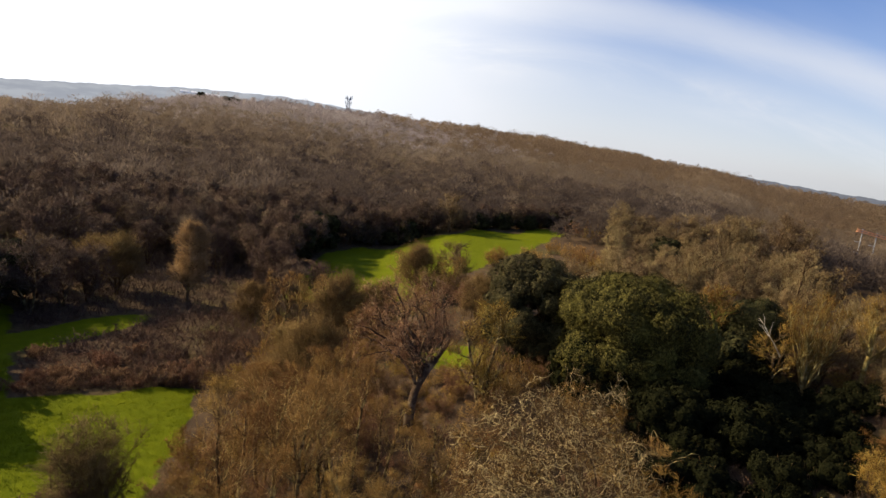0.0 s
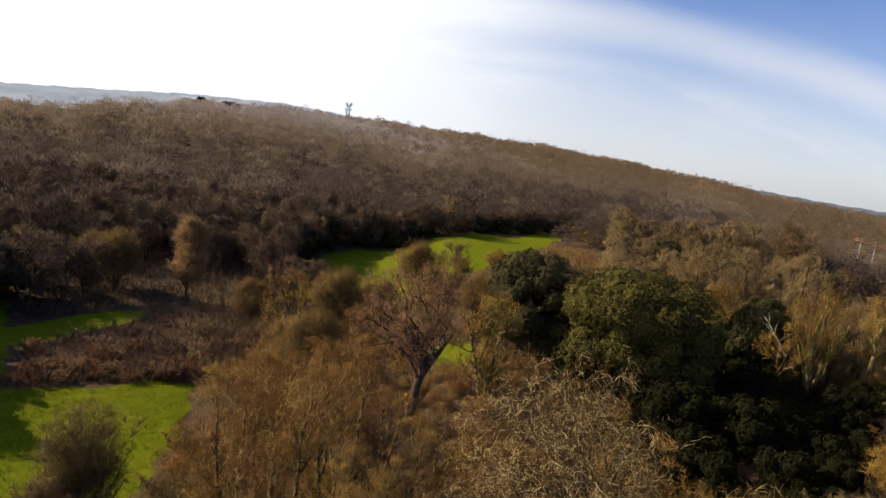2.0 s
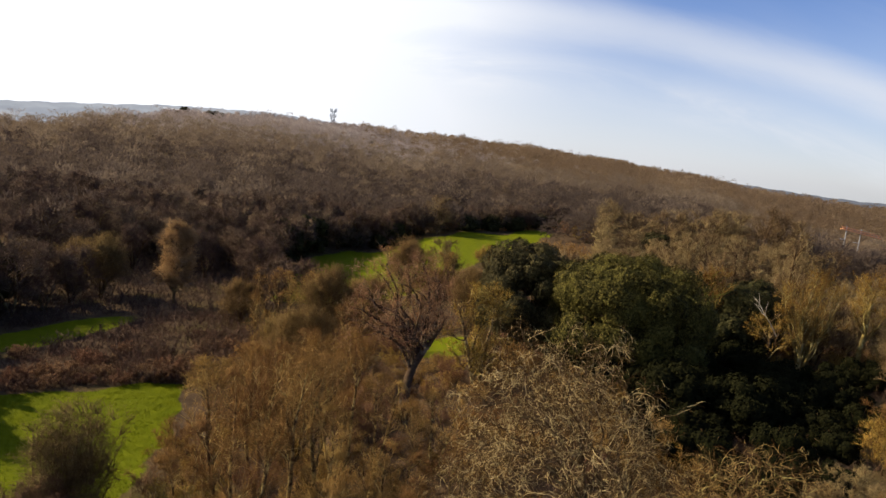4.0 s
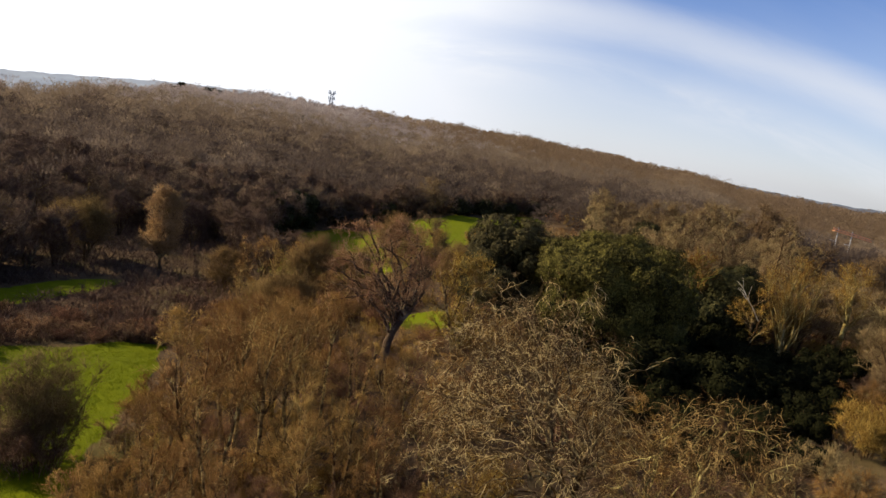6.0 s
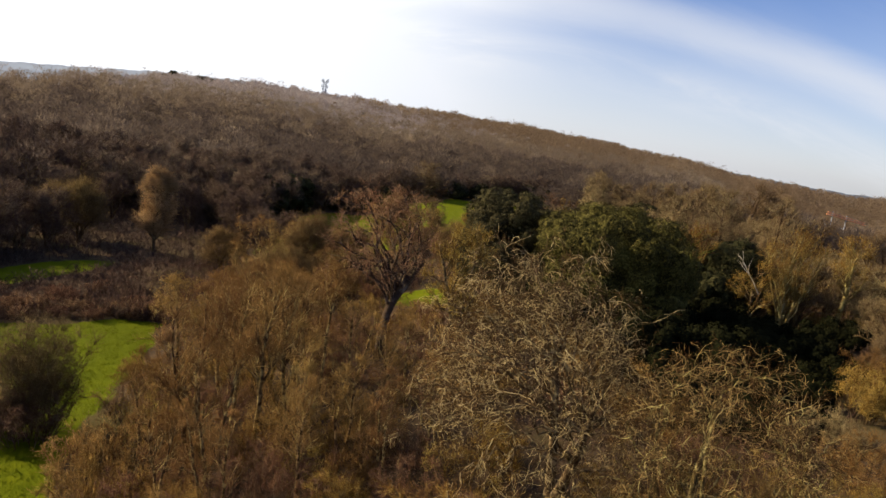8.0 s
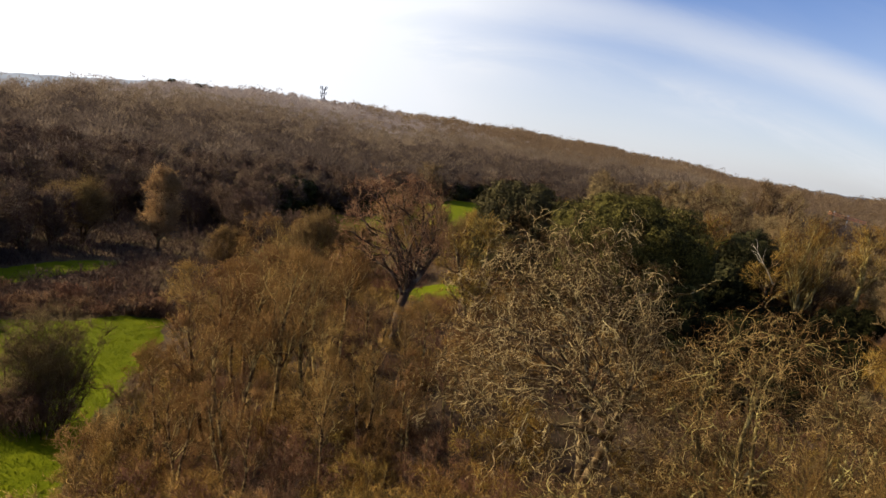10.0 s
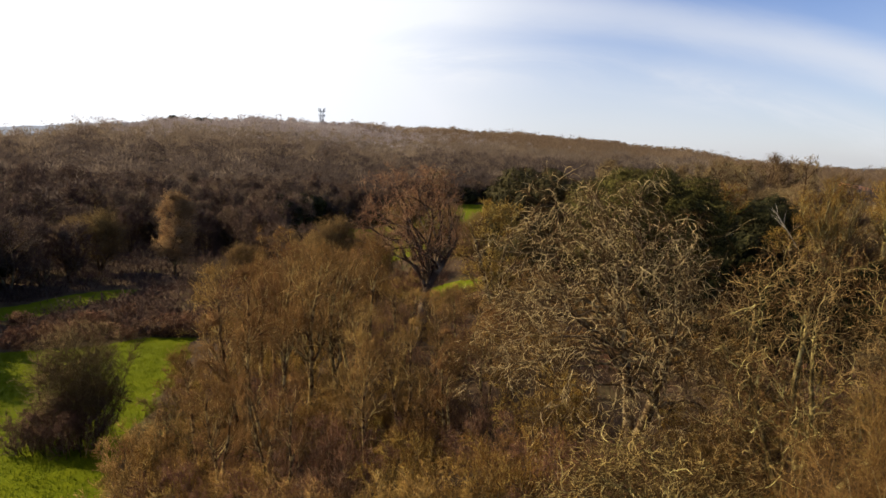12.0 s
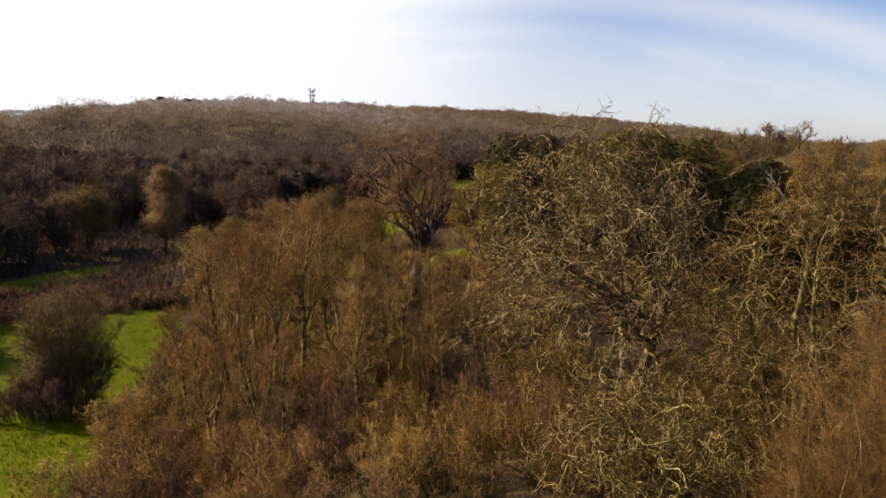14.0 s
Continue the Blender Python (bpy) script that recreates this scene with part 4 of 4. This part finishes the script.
TALL = bare_tree("tall_tree", "tall leafless tree with a bare stem and a high crown", on_land(67.5, 115, 0, (38.1 - float(land(67.5, 115))) / 20), 87, 20, 7.5, 0.28, limbs=12, subs=7, fine=6, twigs=3, bark=BARK, twig=TWIG_WOOD, crown_low=0.5, up=0.45, twig_r=0.036, stem_part=0.97, ks=(5, 4, 3, 2), split=False,
                 group="tall trees on the skyline")
for i, (x, z) in enumerate([(73.1, 35.5), (76.1, 35.8), (51.6, 37.0), (56.0, 36.9), (59.2, 35.8), (49.1, 36.4)]):
    copy_thing(TALL, on_land(x, 115 + i % 3, i * 80, (z - float(land(x, 115))) / 19))


EDGE_YEW = evergreen("yew_tree", "dark low evergreen yew along the back of the far meadow", on_land(-10, 224), 151, 9, 12, 40, 5000, LEAF_DARK, 0.5, low=-0.04, lobe_r=1.6, ragged=0.6)
g = np.random.default_rng(88)
for i in range(26):
    x = -26 + i * 3.3
    y = 211 + 0.74 * (x + 22) + g.uniform(2, 12)
    if i % 3 == 1:
        copy_thing(EDGE_YEW, on_land(x, y, i * 66, g.uniform(0.45, 0.95), 0.3, g.uniform(0.7, 1.0)))
    else:
        copy_thing(DARK[i % 2], on_land(x, y, i * 66, g.uniform(0.55, 0.9)))


for i, (x, y, s) in enumerate([(90, 196, 1.2), (98, 205, 1.3), (106, 199, 1.3), (114, 206, 1.25), (103, 213, 1.3), (84, 204, 1.1), (111, 192, 1.15)]):
    copy_thing(WOOD[i % 3], on_land(x, y, i * 83, s))


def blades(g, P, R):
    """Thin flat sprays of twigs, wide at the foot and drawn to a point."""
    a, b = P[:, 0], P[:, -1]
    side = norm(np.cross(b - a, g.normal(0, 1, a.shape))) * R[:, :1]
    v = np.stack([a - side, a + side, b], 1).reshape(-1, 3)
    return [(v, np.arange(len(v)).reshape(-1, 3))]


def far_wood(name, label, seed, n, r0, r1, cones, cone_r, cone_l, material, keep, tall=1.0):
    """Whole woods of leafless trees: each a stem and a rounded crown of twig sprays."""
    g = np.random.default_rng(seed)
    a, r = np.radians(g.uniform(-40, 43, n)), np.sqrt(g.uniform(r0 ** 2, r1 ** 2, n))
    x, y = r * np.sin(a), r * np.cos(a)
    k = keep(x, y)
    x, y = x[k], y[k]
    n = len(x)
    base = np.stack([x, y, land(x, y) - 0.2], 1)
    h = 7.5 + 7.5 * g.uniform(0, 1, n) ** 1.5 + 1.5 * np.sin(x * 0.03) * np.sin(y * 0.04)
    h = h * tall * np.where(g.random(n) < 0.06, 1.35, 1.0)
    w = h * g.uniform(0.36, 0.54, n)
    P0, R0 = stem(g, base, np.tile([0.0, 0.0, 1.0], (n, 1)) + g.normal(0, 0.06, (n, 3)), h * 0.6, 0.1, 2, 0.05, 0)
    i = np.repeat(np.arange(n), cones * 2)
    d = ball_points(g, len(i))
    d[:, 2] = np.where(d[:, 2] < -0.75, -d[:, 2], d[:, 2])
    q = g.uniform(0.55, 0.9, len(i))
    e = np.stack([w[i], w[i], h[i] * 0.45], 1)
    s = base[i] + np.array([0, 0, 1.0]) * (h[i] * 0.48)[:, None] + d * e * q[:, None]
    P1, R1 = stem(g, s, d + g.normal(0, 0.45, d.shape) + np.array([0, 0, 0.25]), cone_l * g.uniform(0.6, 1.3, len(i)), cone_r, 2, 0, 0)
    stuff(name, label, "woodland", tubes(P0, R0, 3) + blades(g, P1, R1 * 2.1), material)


def lower(x, y):
    r, a = np.hypot(x, y), np.degrees(np.arctan2(x, y))
    fade = np.random.default_rng(1).uniform(250, 480, x.size)
    return (r > np.interp(a, [-40, -16, -8, 2, 12, 14, 43], [150, 190, 200, 215, 235, 225, 215])) & (turf(x, y) < 0.05) & (r < fade)


def between(seed, lo, hi, lo2, hi2):
    """Trees that thin out between lo and hi, and again between lo2 and hi2."""
    def keep(x, y):
        g = np.random.default_rng(seed)
        r, a = np.hypot(x, y), np.degrees(np.arctan2(x, y))
        return (r > g.uniform(lo, hi, x.size)) & (r < g.uniform(lo2, hi2, x.size)) & (turf(x, y) < 0.05)
    return keep


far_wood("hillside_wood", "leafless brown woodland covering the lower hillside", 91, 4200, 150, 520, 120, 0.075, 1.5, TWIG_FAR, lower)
far_wood("upper_wood", "leafless woodland on the middle of the hill", 94, 4200, 260, 720, 80, 0.085, 1.6, TWIG_MID_HAZE, between(3, 260, 480, 520, 720))
def sector(rule, lo, hi):
    """The same rule, kept to bearings from lo to hi degrees."""
    def keep(x, y):
        a = np.degrees(np.arctan2(x, y)) + np.random.default_rng(5).normal(0, 5, x.size)
        return rule(x, y) & (a > lo) & (a <= hi)
    return keep


far_wood("ridge_wood", "leafless woodland along the upper hill", 92, 4600, 480, 920, 64, 0.1, 1.7, TWIG_RIDGE_HAZE, sector(between(4, 480, 720, 5000, 5001), -999, 1))
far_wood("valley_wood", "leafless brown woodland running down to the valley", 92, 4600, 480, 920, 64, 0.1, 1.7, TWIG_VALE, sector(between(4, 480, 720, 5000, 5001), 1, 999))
far_wood("skyline_wood", "leafless woodland along the far ridge", 93, 7000, 880, 1520, 26, 0.24, 2.3, TWIG_RIDGE_HAZE, sector(lambda x, y: np.degrees(np.arctan2(x, y)) > -20, -999, 0))
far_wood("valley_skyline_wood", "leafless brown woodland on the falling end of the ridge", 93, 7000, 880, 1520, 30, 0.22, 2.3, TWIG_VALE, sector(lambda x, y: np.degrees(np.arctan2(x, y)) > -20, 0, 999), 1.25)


# ---- small things far off ----
def bar(p, q, w):
    """A square bar from p to q."""
    p, q = np.array(p, float), np.array(q, float)
    t = norm(q - p)
    a = norm(np.cross(t, [0.3, 0.2, 0.93] if abs(t[2]) < 0.9 else [1.0, 0, 0])) * w / 2
    b = np.cross(t, a)
    v = np.array([p + a + b, p - a + b, p - a - b, p + a - b, q + a + b, q - a + b, q - a - b, q + a - b])
    f = np.array([[0, 1, 2, 3], [7, 6, 5, 4], [0, 4, 5, 1], [1, 5, 6, 2], [2, 6, 7, 3], [3, 7, 4, 0]])
    return v, f


def build_mast(x, y):
    z = float(land(x, y))
    root = thing("radio_mast", Matrix.Translation((x, y, z)), "grey lattice radio mast with panel antennas on the ridge", "mast")
    H, low, high = 29.0, 2.6, 1.6
    corner = [(-1, -1), (1, -1), (1, 1), (-1, 1)]

    def at(j, k):
        w = low + (high - low) * k / H
        return corner[j % 4][0] * w, corner[j % 4][1] * w, k
    for j in range(4):
        part("leg", mesh_of("leg", [bar(at(j, -1), at(j, H), 0.5)], False), STEEL, root)
    br = []
    for i in range(9):
        for j in range(4):
            br += [bar(at(j, i * 3), at(j + 1, i * 3 + 3), 0.25), bar(at(j, i * 3 + 3), at(j + 1, i * 3 + 3), 0.25)]
    part("bracing", mesh_of("bracing", br, False), STEEL, root)
    for k in (H - 9, H - 2.5):
        part("platform", mesh_of("platform", [bar((-4.6, 0, k), (4.6, 0, k), 0.6), bar((0, -4.6, k), (0, 4.6, k), 0.6)], False), STEEL, root)
    for a, b, k in [(-4.8, 0, H), (-2.6, 2.6, H - 0.6), (4.8, 0, H + 0.4), (2.6, 2.6, H - 1), (-2.2, -2.8, H), (2.9, -2.5, H - 0.4), (-4.6, 0.4, H - 8), (4.4, -0.6, H - 8.6), (1.8, 2.6, H - 9)]:
        part("antenna", mesh_of("antenna", [bar((a, b, k - 2.6), (a, b, k + 2.4), 1.0)], False), STEEL, root)
    for a, k in [(-2.4, H - 13), (2.6, H - 15.5)]:
        t = np.linspace(0, 2 * np.pi, 13)[:-1]
        rim = np.stack([a + 1.5 * np.cos(t), np.full(12, -2.6), k + 1.5 * np.sin(t)], 1)
        v = np.concatenate([rim, [[a, -1.9, k]]])
        f = np.array([(i, (i + 1) % 12, 12) for i in range(12)])
        part("dish", mesh_of("dish", [(v, f)]), STEEL, root, "round grey dish antenna")


def build_gantry(x, y, z):
    """A lattice beam that slopes down to one side, on two posts with side arms."""
    g0 = float(land(x, y))
    root = thing("orange_gantry", Matrix.Translation((x, y, g0)), "orange lattice beam carried on pale posts above the trees", "gantry")
    h = z - g0

    def top(o):
        return h - o * math.tan(radians(9.0))
    for o in (3.6, 13.5):
        post = part("post", mesh_of("post", [bar((o, 0, -1), (o, 0, top(o) + 2.6), 0.5)], False), STEEL, root)
        for k, w in ((13, 4.5), (6, 4.0)):
            part("arm", mesh_of("arm", [bar((o - w, 0, top(o) - k), (o, 0, top(o) - k - 0.4), 0.35)], False), STEEL, post)
    ch = []
    for b, k in ((-0.9, 0), (0.9, 0), (0, 1.5)):
        ch.append(bar((0, b, top(0) + k), (27, b, top(27) + k), 0.6))
    for i in range(9):
        a = i * 3
        ch += [bar((a, -0.9, top(a)), (a + 1.5, 0, top(a + 1.5) + 1.5), 0.3), bar((a + 1.5, 0, top(a + 1.5) + 1.5), (a + 3, 0.9, top(a + 3)), 0.3)]
    part("beam", mesh_of("beam", ch, False), ORANGE, root)


build_mast(-152, 1052)
build_gantry(276, 425, 20.0)


def build_greenhouse():
    """Long white roofs on the slope of the far hill."""
    a, r = radians(-20.0), 4080.0
    root = thing("white_greenhouse", pose(r * math.sin(a), r * math.cos(a), 103, 0, 0, 20), "long white greenhouse roofs on the far hill", "greenhouse")
    for i in range(4):
        x0, x1 = -105 + i * 54, -57 + i * 54
        v = np.array([(x0, -12, -9), (x1, -12, -9), (x1, 12, -9), (x0, 12, -9), (x0, -12, 0), (x1, -12, 0), (x1, 12, 0), (x0, 12, 0), (x0, 0, 6), (x1, 0, 6)], float)
        me = mesh_of("roof", [(v, np.array([(0, 1, 5, 4), (2, 3, 7, 6), (4, 5, 9, 8), (6, 7, 8, 9)])), (v, np.array([(1, 2, 6), (1, 6, 9), (1, 9, 5), (3, 0, 4), (3, 4, 8), (3, 8, 7)]))], False)
        part("roof", me, ROOF_WHITE, root)


build_greenhouse()

# dark conifers that stand over the ridge
PINE = evergreen("ridge_pine", "dark conifer standing above the woods on the ridge", on_land(-294, 812), 161, 15, 11, 40, 3000, LEAF_DARK, 0.7, low=0.1, lobe_r=1.5, ragged=0.45)
for x, y, s in [(-312, 806, 0.9), (-302, 812, 0.8), (-268, 822, 0.8), (-262, 826, 0.85), (-255, 826, 0.75)]:
    copy_thing(PINE, on_land(x, y, x, s))
